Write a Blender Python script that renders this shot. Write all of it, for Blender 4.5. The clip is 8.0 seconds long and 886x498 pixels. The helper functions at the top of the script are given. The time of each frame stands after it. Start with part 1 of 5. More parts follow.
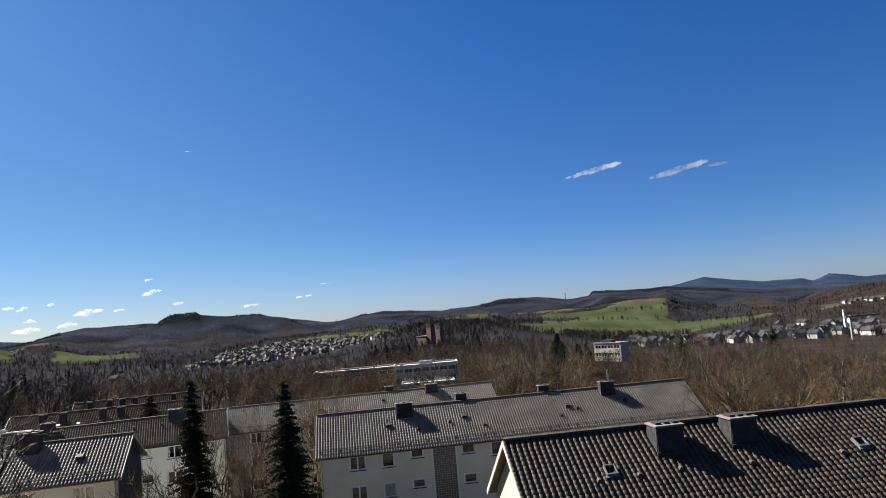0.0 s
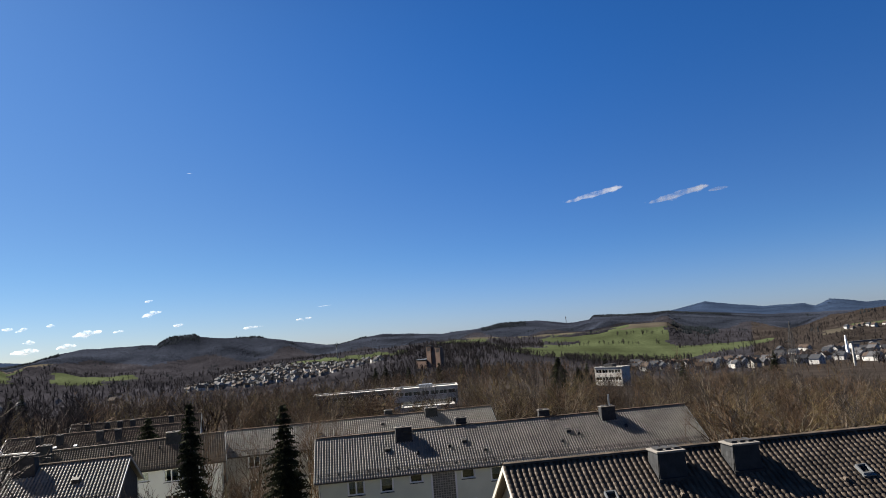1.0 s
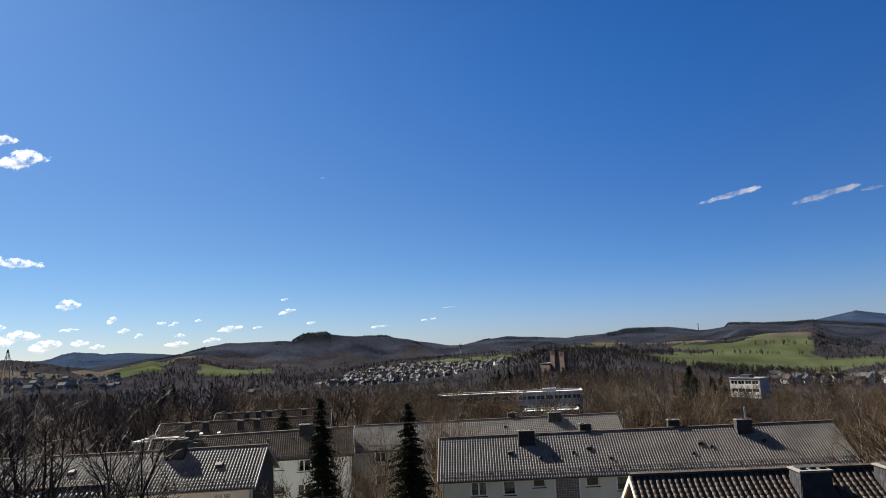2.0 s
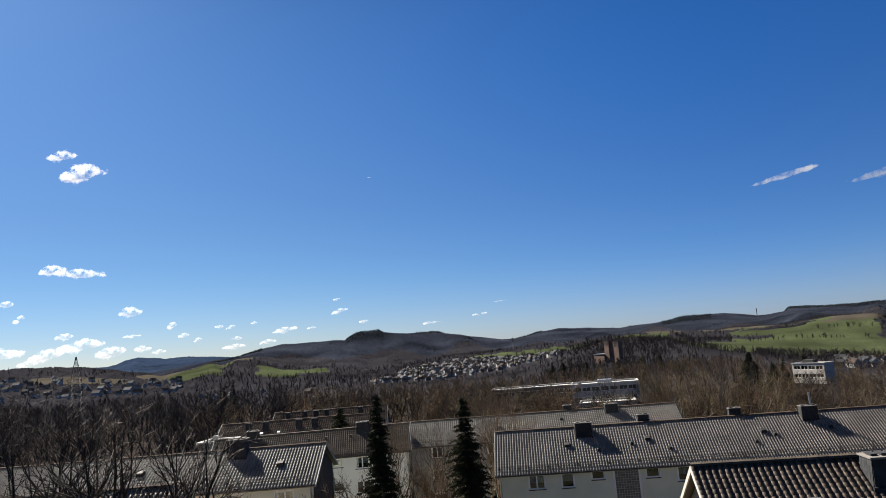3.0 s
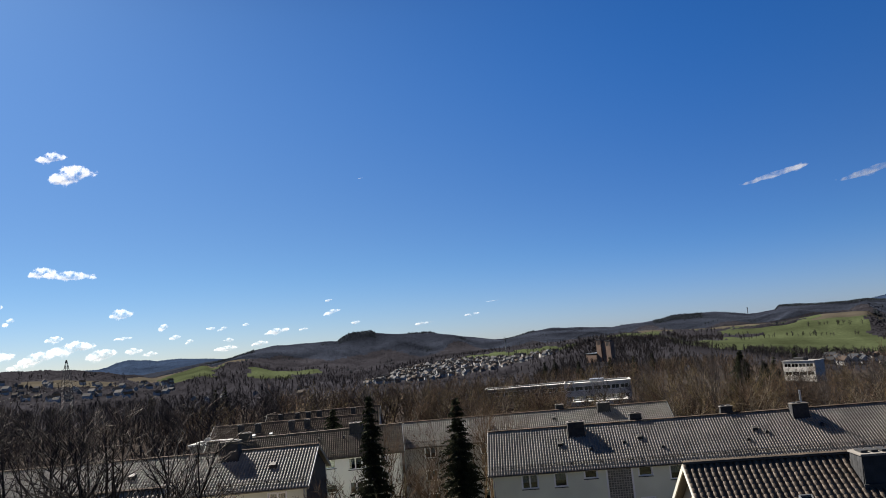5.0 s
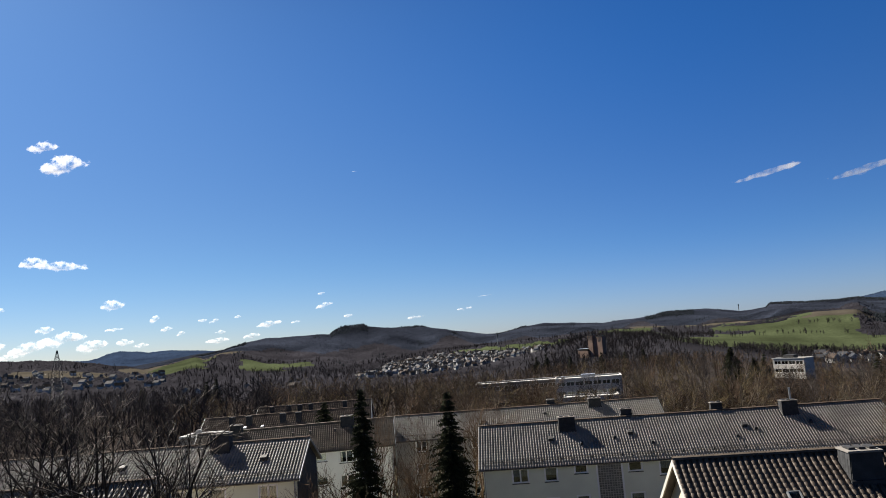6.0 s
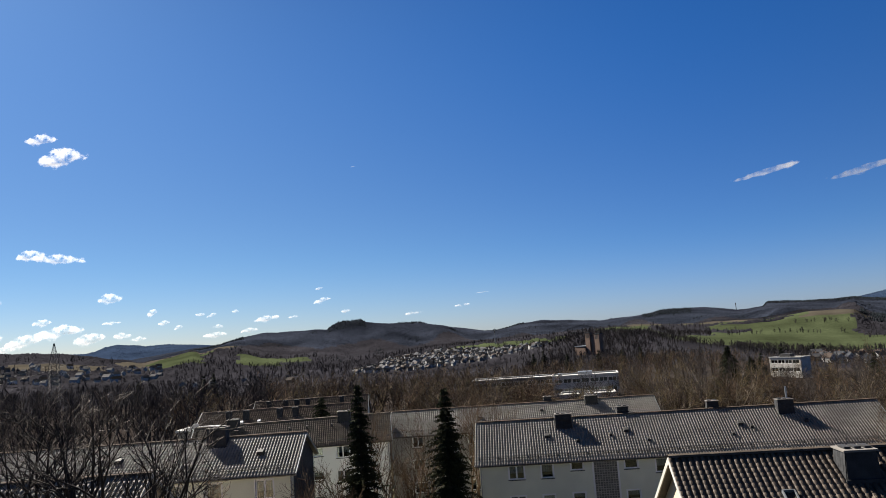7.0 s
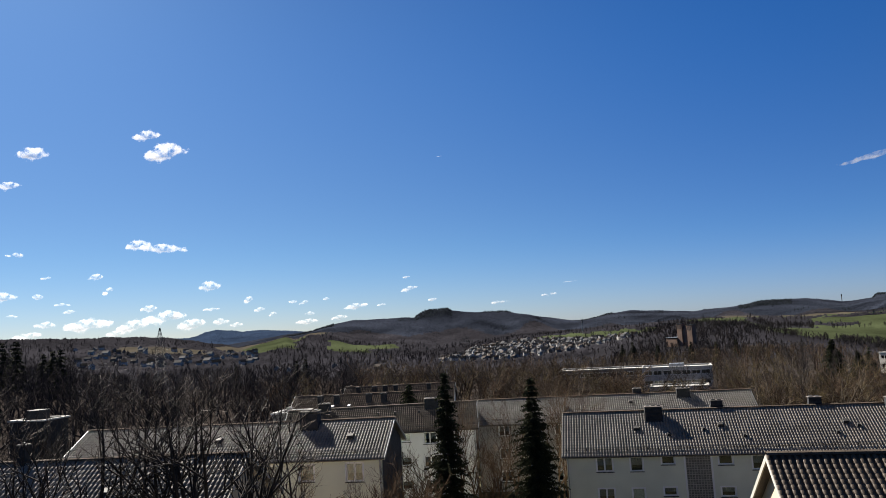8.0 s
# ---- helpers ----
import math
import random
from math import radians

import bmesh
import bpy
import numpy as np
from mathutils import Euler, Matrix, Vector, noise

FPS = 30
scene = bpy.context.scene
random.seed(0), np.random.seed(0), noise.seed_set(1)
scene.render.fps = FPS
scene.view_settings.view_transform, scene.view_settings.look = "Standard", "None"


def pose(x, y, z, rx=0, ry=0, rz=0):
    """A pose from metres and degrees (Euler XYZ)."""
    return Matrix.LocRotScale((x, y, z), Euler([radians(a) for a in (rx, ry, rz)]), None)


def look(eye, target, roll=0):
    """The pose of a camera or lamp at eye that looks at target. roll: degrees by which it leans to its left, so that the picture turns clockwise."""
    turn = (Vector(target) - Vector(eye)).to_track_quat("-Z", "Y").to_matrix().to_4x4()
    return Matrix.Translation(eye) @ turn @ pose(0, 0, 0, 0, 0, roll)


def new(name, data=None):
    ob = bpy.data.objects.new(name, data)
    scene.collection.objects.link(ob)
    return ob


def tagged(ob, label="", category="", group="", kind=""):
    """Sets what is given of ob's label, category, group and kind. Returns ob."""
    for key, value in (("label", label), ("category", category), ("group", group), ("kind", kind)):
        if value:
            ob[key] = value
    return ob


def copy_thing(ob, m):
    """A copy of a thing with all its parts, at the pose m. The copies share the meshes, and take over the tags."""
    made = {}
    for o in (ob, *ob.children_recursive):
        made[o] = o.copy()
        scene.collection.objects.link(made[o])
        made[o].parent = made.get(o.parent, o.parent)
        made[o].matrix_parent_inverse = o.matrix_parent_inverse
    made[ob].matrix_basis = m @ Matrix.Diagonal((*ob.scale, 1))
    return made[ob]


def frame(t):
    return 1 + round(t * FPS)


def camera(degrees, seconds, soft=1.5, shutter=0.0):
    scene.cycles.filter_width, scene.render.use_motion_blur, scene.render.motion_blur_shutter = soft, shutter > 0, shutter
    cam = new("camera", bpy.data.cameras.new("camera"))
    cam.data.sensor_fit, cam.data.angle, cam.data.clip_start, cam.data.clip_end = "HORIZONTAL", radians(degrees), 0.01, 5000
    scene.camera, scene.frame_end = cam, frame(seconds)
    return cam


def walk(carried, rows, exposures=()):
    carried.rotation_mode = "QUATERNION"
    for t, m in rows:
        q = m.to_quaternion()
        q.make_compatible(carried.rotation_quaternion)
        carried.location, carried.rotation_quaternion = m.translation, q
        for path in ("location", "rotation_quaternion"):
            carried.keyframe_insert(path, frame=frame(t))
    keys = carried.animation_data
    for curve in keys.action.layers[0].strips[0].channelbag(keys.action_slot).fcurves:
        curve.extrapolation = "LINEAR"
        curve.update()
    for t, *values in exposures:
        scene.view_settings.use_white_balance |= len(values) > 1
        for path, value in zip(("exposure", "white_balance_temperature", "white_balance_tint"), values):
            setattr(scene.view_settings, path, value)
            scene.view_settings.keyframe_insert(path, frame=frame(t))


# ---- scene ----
# ---- camera and walk ----
cam = camera(63.7, 8.0, soft=0.62)
EYE = 18.0
# seconds, yaw (to the left), pitch (up), lean to the right
ROWS = [
    (0.0, 0.00, 5.33, 4.89), (0.5, 0.14, 6.03, 4.87), (1.0, -0.10, 7.17, 4.60), (1.5, 2.57, 7.55, 3.91),
    (2.0, 9.89, 8.01, 2.92), (2.2, 11.58, 8.10, 3.01), (3.3, 13.98, 7.80, 4.89), (3.5, 13.82, 7.81, 5.02),
    (4.0, 13.62, 7.88, 5.18), (4.5, 13.34, 7.96, 5.29), (6.0, 12.65, 7.33, 4.57), (6.5, 12.51, 7.15, 4.21),
    (7.0, 12.53, 7.02, 4.09), (7.5, 14.39, 6.81, 3.82), (8.0, 19.52, 6.58, 3.35),
]
walk(cam, [(t, pose(0, 0, EYE, 0, 0, yaw) @ pose(0, 0, 0, 90 + pitch) @ pose(0, 0, 0, 0, 0, -lean)) for t, yaw, pitch, lean in ROWS],
     exposures=((0.0, 1.98), (2.0, 1.90), (3.5, 1.85), (6.5, 1.85), (8.0, 1.80)))

# ---- sky and sun ----
SUN_AZ, SUN_EL = -56.0, 41.0     # degrees clockwise from +y, and above the horizon
world = bpy.data.worlds.new("sky")
scene.world = world
world.use_nodes = True
wn = world.node_tree
sky = wn.nodes.new("ShaderNodeTexSky")
sky.sky_type = "NISHITA"
sky.sun_disc = False
sky.sun_elevation, sky.sun_rotation = radians(SUN_EL), radians(SUN_AZ)
sky.altitude, sky.air_density, sky.dust_density, sky.ozone_density = 300, 0.75, 0.3, 3.0
deep = wn.nodes.new("ShaderNodeGamma")
deep.inputs["Gamma"].default_value = 1.15
tint = wn.nodes.new("ShaderNodeMix")
tint.data_type, tint.blend_type = "RGBA", "MULTIPLY"
tint.inputs["Factor"].default_value = 1.0
tint.inputs["B"].default_value = (0.214, 0.298, 0.418, 1)
wn.nodes["Background"].inputs["Strength"].default_value = 0.05
wn.links.new(sky.outputs[0], deep.inputs["Color"])
wn.links.new(deep.outputs[0], tint.inputs["A"])
# clear air: deeper blue away from the sun and higher up, paler and warmer towards the sun and the horizon
way, dot, split = (wn.nodes.new("ShaderNode" + k) for k in ("TexCoord", "VectorMath", "SeparateXYZ"))
dot.operation = "DOT_PRODUCT"
dot.inputs[1].default_value = (math.sin(radians(SUN_AZ)), math.cos(radians(SUN_AZ)), 0)
wn.links.new(way.outputs["Generated"], dot.inputs[0])
wn.links.new(way.outputs["Generated"], split.inputs[0])


def sky_range(value, low, high):
    r = wn.nodes.new("ShaderNodeMapRange")
    r.interpolation_type = "SMOOTHSTEP"
    r.inputs["From Min"].default_value, r.inputs["From Max"].default_value = low, high
    wn.links.new(value, r.inputs["Value"])
    return r.outputs[0]


def sky_mix(factor, a, b, blend="MIX"):
    x = wn.nodes.new("ShaderNodeMix")
    x.data_type, x.blend_type = "RGBA", blend
    for socket, value in (("Factor", factor), ("A", a), ("B", b)):
        if isinstance(value, (float, tuple)):
            x.inputs[socket].default_value = value
        else:
            wn.links.new(value, x.inputs[socket])
    return x.outputs["Result"]


sunward = sky_range(dot.outputs["Value"], 0.35, 1.0)
aloft, near_rim = sky_range(split.outputs["Z"], 0.10, 0.42), sky_range(split.outputs["Z"], 0.0, 0.13)
low_tint = sky_mix(sunward, (1.14, 0.92, 0.92, 1), (1.24, 0.93, 0.76, 1))
mid_tint = sky_mix(sunward, (0.78, 0.90, 0.93, 1), (1.04, 0.97, 0.80, 1))
high_tint = sky_mix(sunward, (0.52, 1.03, 1.17, 1), (1.14, 1.21, 1.06, 1))
clear = sky_mix(1.0, tint.outputs["Result"], sky_mix(aloft, sky_mix(near_rim, low_tint, mid_tint), high_tint), "MULTIPLY")
# dimming added to the unseen sky above the view, to deepen the shadows
overhead = sky_mix(sky_range(split.outputs["Z"], 0.43, 0.70), (1.0, 1.0, 1.0, 1), (0.22, 0.22, 0.21, 1))
clear = sky_mix(1.0, clear, overhead, "MULTIPLY")
wn.links.new(clear, wn.nodes["Background"].inputs["Color"])
sun_data = bpy.data.lights.new("sun", "SUN")
sun_data.energy, sun_data.angle, sun_data.color = 5.0, radians(0.53), (1.0, 0.93, 0.83)
sun = new("sun", sun_data)
sun_way = Vector((math.sin(radians(SUN_AZ)) * math.cos(radians(SUN_EL)), math.cos(radians(SUN_AZ)) * math.cos(radians(SUN_EL)), math.sin(radians(SUN_EL))))
sun.matrix_world = look(sun_way * 100, (0, 0, 0))


# ---- materials ----
def material(name, base, rough=0.8, metal=0.0, vary=0.25, scale=1.0, fine=18.0, bump=0.0, coat=None, spec=0.3, per_piece=0.0, dirt=None, even=0.0):
    """Two scales of noise on a base colour; dirt: a second colour for stains; per_piece: variation from piece to piece;
    even: how far the shading normals are bent up and towards -y, to level light and shade on the crowns."""
    m = bpy.data.materials.new(name)
    m.use_nodes = True
    nt = m.node_tree
    b = nt.nodes["Principled BSDF"]
    b.inputs["Roughness"].default_value, b.inputs["Metallic"].default_value = rough, metal
    b.inputs["Specular IOR Level"].default_value = spec
    co = nt.nodes.new("ShaderNodeTexCoord")
    def noise_node(s, detail):
        n = nt.nodes.new("ShaderNodeTexNoise")
        n.inputs["Scale"].default_value, n.inputs["Detail"].default_value = s, detail
        nt.links.new(co.outputs["Object"], n.inputs["Vector"])
        return n
    big, small = noise_node(scale, 4), noise_node(fine, 3)
    ramp = nt.nodes.new("ShaderNodeValToRGB")
    dark = dirt or tuple(c * (1 - vary) for c in base)
    ramp.color_ramp.elements[0].position, ramp.color_ramp.elements[1].position = 0.32, 0.68
    ramp.color_ramp.elements[0].color, ramp.color_ramp.elements[1].color = (*dark, 1), (*[min(1, c * (1 + vary * 0.6)) for c in base], 1)
    nt.links.new(big.outputs["Fac"], ramp.inputs["Fac"])
    mul = nt.nodes.new("ShaderNodeMix")
    mul.data_type, mul.blend_type = "RGBA", "OVERLAY"
    mul.inputs["Factor"].default_value = min(0.8, vary * 1.3)
    nt.links.new(ramp.outputs["Color"], mul.inputs["A"])
    nt.links.new(small.outputs["Fac"], mul.inputs["B"])
    out = mul.outputs["Result"]
    if per_piece:
        hsv = nt.nodes.new("ShaderNodeHueSaturation")
        info = nt.nodes.new("ShaderNodeObjectInfo")
        geo = nt.nodes.new("ShaderNodeNewGeometry")
        add = nt.nodes.new("ShaderNodeMath")
        add.operation = "ADD"
        nt.links.new(info.outputs["Random"], add.inputs[0])
        nt.links.new(geo.outputs["Random Per Island"], add.inputs[1])
        fr = nt.nodes.new("ShaderNodeMath")
        fr.operation = "FRACT"
        nt.links.new(add.outputs[0], fr.inputs[0])
        mr = nt.nodes.new("ShaderNodeMapRange")
        mr.inputs["To Min"].default_value, mr.inputs["To Max"].default_value = 1 - per_piece, 1 + per_piece
        nt.links.new(fr.outputs[0], mr.inputs["Value"])
        nt.links.new(mr.outputs[0], hsv.inputs["Value"])
        nt.links.new(out, hsv.inputs["Color"])
        out = hsv.outputs["Color"]
    nt.links.new(out, b.inputs["Base Color"])
    if even:
        face, lift, unit = (nt.nodes.new("ShaderNode" + k) for k in ("NewGeometry", "VectorMath", "VectorMath"))
        lift.operation, unit.operation = "MULTIPLY_ADD", "NORMALIZE"
        lift.inputs[1].default_value, lift.inputs[2].default_value = (1 - even,) * 3, (0, -0.25 * even, even)
        nt.links.new(face.outputs["Normal"], lift.inputs[0])
        nt.links.new(lift.outputs[0], unit.inputs[0])
        nt.links.new(unit.outputs[0], b.inputs["Normal"])
    if bump:
        bp = nt.nodes.new("ShaderNodeBump")
        bp.inputs["Strength"].default_value, bp.inputs["Distance"].default_value = bump, 0.02
        nt.links.new(small.outputs["Fac"], bp.inputs["Height"])
        nt.links.new(bp.outputs[0], b.inputs["Normal"])
    return m


def glass_material(name):
    m = bpy.data.materials.new(name)
    m.use_nodes = True
    nt = m.node_tree
    nt.nodes.remove(nt.nodes["Principled BSDF"])
    tr, gl, fr, mx = (nt.nodes.new("ShaderNode" + k) for k in ("BsdfTransparent", "BsdfGlossy", "Fresnel", "MixShader"))
    tr.inputs["Color"].default_value, gl.inputs["Roughness"].default_value, fr.inputs["IOR"].default_value = (0.72, 0.78, 0.78, 1), 0.02, 1.7
    nt.links.new(fr.outputs[0], mx.inputs[0])
    nt.links.new(tr.outputs[0], mx.inputs[1])
    nt.links.new(gl.outputs[0], mx.inputs[2])
    nt.links.new(mx.outputs[0], nt.nodes["Material Output"].inputs["Surface"])
    return m


TILE_BROWN = material("brown_concrete_tile", (0.068, 0.053, 0.041), 0.6, vary=0.4, scale=0.9, fine=30, bump=0.3, per_piece=0.3, spec=0.2)
TILE_GREY = material("weathered_grey_tile", (0.175, 0.160, 0.141), 0.52, vary=0.25, scale=0.5, fine=20, bump=0.15, per_piece=0.08, spec=0.2)
TILE_UMBER = material("umber_tile", (0.085, 0.070, 0.056), 0.75, vary=0.3, scale=0.6, fine=20, per_piece=0.15, spec=0.12)
TILE_DARK = material("dark_brown_tile", (0.080, 0.062, 0.049), 0.85, vary=0.35, scale=0.5, fine=20, per_piece=0.2, spec=0.05)
RENDER_GREY = material("pale_grey_green_render", (0.63, 0.64, 0.52), 0.9, vary=0.10, scale=0.35, fine=12, bump=0.15)
RENDER_WHITE = material("white_render", (0.74, 0.74, 0.72), 0.9, vary=0.09, scale=0.4, fine=12, bump=0.15)
RENDER_CREAM = material("cream_render", (0.44, 0.355, 0.25), 0.9, vary=0.08, scale=0.5, fine=14, bump=0.15)
RENDER_DARK = material("dark_weathered_wall", (0.13, 0.12, 0.11), 0.9, vary=0.25, scale=0.5, fine=10, bump=0.2)
VILLAGE_WHITE = material("village_white_render", (0.33, 0.325, 0.315), 0.9, vary=0.15, scale=0.4, fine=5)
RENDER_STONE = material("grey_weathered_render", (0.34, 0.325, 0.295), 0.9, vary=0.2, scale=0.5, fine=10, bump=0.2)
SLATE = material("slate_cladding", (0.026, 0.027, 0.029), 0.75, vary=0.35, scale=3, fine=25, bump=0.3, per_piece=0.25, spec=0.2)
ZINC = material("zinc_sheet", (0.26, 0.275, 0.29), 0.42, 0.7, vary=0.2, scale=2, fine=20)
CONCRETE = material("pale_concrete", (0.30, 0.295, 0.285), 0.85, vary=0.2, scale=1.5, fine=18, bump=0.2)
WHITE_PAINT = material("white_paint", (0.74, 0.74, 0.73), 0.45, vary=0.06, scale=1, fine=10)
BLACK_METAL = material("dark_metal", (0.02, 0.02, 0.021), 0.7, 0.0, vary=0.3, scale=4)
STEEL = material("galvanised_steel", (0.04, 0.041, 0.043), 0.7, 0.0, vary=0.2, scale=2)
CURTAIN = material("net_curtain", (0.24, 0.25, 0.26), 0.95, vary=0.15, scale=3)
BLIND = material("roller_blind", (0.80, 0.72, 0.58), 0.8, vary=0.1, scale=2)
GLASS = glass_material("window_glass")
GLASS_BRICK = material("glass_brick", (0.075, 0.085, 0.085), 0.35, vary=0.4, scale=4, fine=12, per_piece=0.35, spec=0.6)
BRICK_RED = material("red_brick", (0.15, 0.098, 0.072), 0.9, vary=0.25, scale=0.15, fine=1.5)
MEADOW = material("meadow_grass", (0.034, 0.042, 0.022), 1.0, spec=0.0, vary=0.4, scale=0.006, fine=0.2)
# distance haze is put into the colour: faint blue here, more on the next
FOREST_FLOOR = material("hazed_leaf_litter", (0.0205, 0.0200, 0.0240), 1.0, spec=0.0, vary=0.6, scale=0.004, fine=0.4)
HAZE_FLOOR = material("haze_blue_floor", (0.0178, 0.0213, 0.0312), 1.0, spec=0.0, vary=0.6, scale=0.004, fine=0.3)
BEECH_FLOOR = material("brown_beech_litter", (0.023, 0.0195, 0.018), 1.0, spec=0.0, vary=0.35, scale=0.03, fine=0.8)
LAWN = material("winter_lawn", (0.05, 0.048, 0.032), 1.0, spec=0.0, vary=0.35, scale=0.15, fine=3)
FALLOW = material("fallow_field", (0.046, 0.041, 0.033), 1.0, spec=0.0, vary=0.25, scale=0.015, fine=0.3)
# floor of the farthest ridges, its strong blue painted in for haze
FAR_HAZE_FLOOR = material("far_haze_floor", (0.0175, 0.028, 0.052), 1.0, spec=0.0, vary=0.3, scale=0.004, fine=0.1)


# ---- helpers of this scene ----
def mesh_object(name, bm, mat, parent=None, label=""):
    me = bpy.data.meshes.new(name)
    bm.to_mesh(me)
    bm.free()
    for one in (mat if isinstance(mat, (list, tuple)) else [mat]):
        me.materials.append(one)
    ob = new(name, me)
    ob.parent = parent
    if label:
        ob["label"] = label
    return ob


def part(name, bm, mat, parent, label=""):
    return mesh_object(name, bm, mat, parent, label)


def thing(name, place, label, category, group="", kind=""):
    ob = new(name)
    ob.matrix_world = place
    return tagged(ob, label, category, group, kind)


def box(bm, x0, x1, y0, y1, z0, z1, bevel=0.0):
    vs = [bm.verts.new((x, y, z)) for z in (z0, z1) for x, y in ((x0, y0), (x1, y0), (x1, y1), (x0, y1))]
    fs = [bm.faces.new([vs[i] for i in q]) for q in ((3, 2, 1, 0), (4, 5, 6, 7), (0, 1, 5, 4), (1, 2, 6, 5), (2, 3, 7, 6), (3, 0, 4, 7))]
    if bevel:
        bmesh.ops.bevel(bm, geom=list({e for f in fs for e in f.edges}), offset=bevel, segments=2, affect="EDGES")
    return bm


def boxes(*specs, bevel=0.0):
    bm = bmesh.new()
    for s in specs:
        box(bm, *s, bevel=bevel)
    return bm


def tube(bm, pts, radii, sides=6, cap=True):
    """A tapered tube through points."""
    rings = []
    for i, (p, r) in enumerate(zip(pts, radii)):
        p = Vector(p)
        way = (Vector(pts[min(i + 1, len(pts) - 1)]) - Vector(pts[max(i - 1, 0)])).normalized()
        a = way.orthogonal().normalized()
        b = way.cross(a)
        rings.append([bm.verts.new(p + (a * math.cos(2 * math.pi * k / sides) + b * math.sin(2 * math.pi * k / sides)) * r) for k in range(sides)])
    for r0, r1 in zip(rings, rings[1:]):
        for k in range(sides):
            bm.faces.new((r0[k], r0[(k + 1) % sides], r1[(k + 1) % sides], r1[k]))
    if cap:
        bm.faces.new(rings[0][::-1])
        bm.faces.new(rings[-1])
    return bm


def raw_mesh(name, verts, faces, mat, smooth=False):
    """A mesh straight from arrays of vertices and of faces with equal corner counts."""
    verts, faces = np.asarray(verts, np.float32), np.asarray(faces, np.int32)
    me = bpy.data.meshes.new(name)
    n, k = faces.shape
    me.vertices.add(len(verts))
    me.vertices.foreach_set("co", verts.ravel())
    me.loops.add(n * k)
    me.loops.foreach_set("vertex_index", faces.ravel())
    me.polygons.add(n)
    me.polygons.foreach_set("loop_start", np.arange(0, n * k, k, dtype=np.int32))
    me.polygons.foreach_set("loop_total", np.full(n, k, np.int32))
    if smooth:
        me.polygons.foreach_set("use_smooth", np.ones(n, bool))
    for one in (mat if isinstance(mat, (list, tuple)) else [mat]):
        me.materials.append(one)
    me.update(calc_edges=True)
    return me


# ---- ground: one sheet to the horizon ----
def knots(*pairs):
    a = np.array(pairs, float)
    return a[:, 0], a[:, 1]


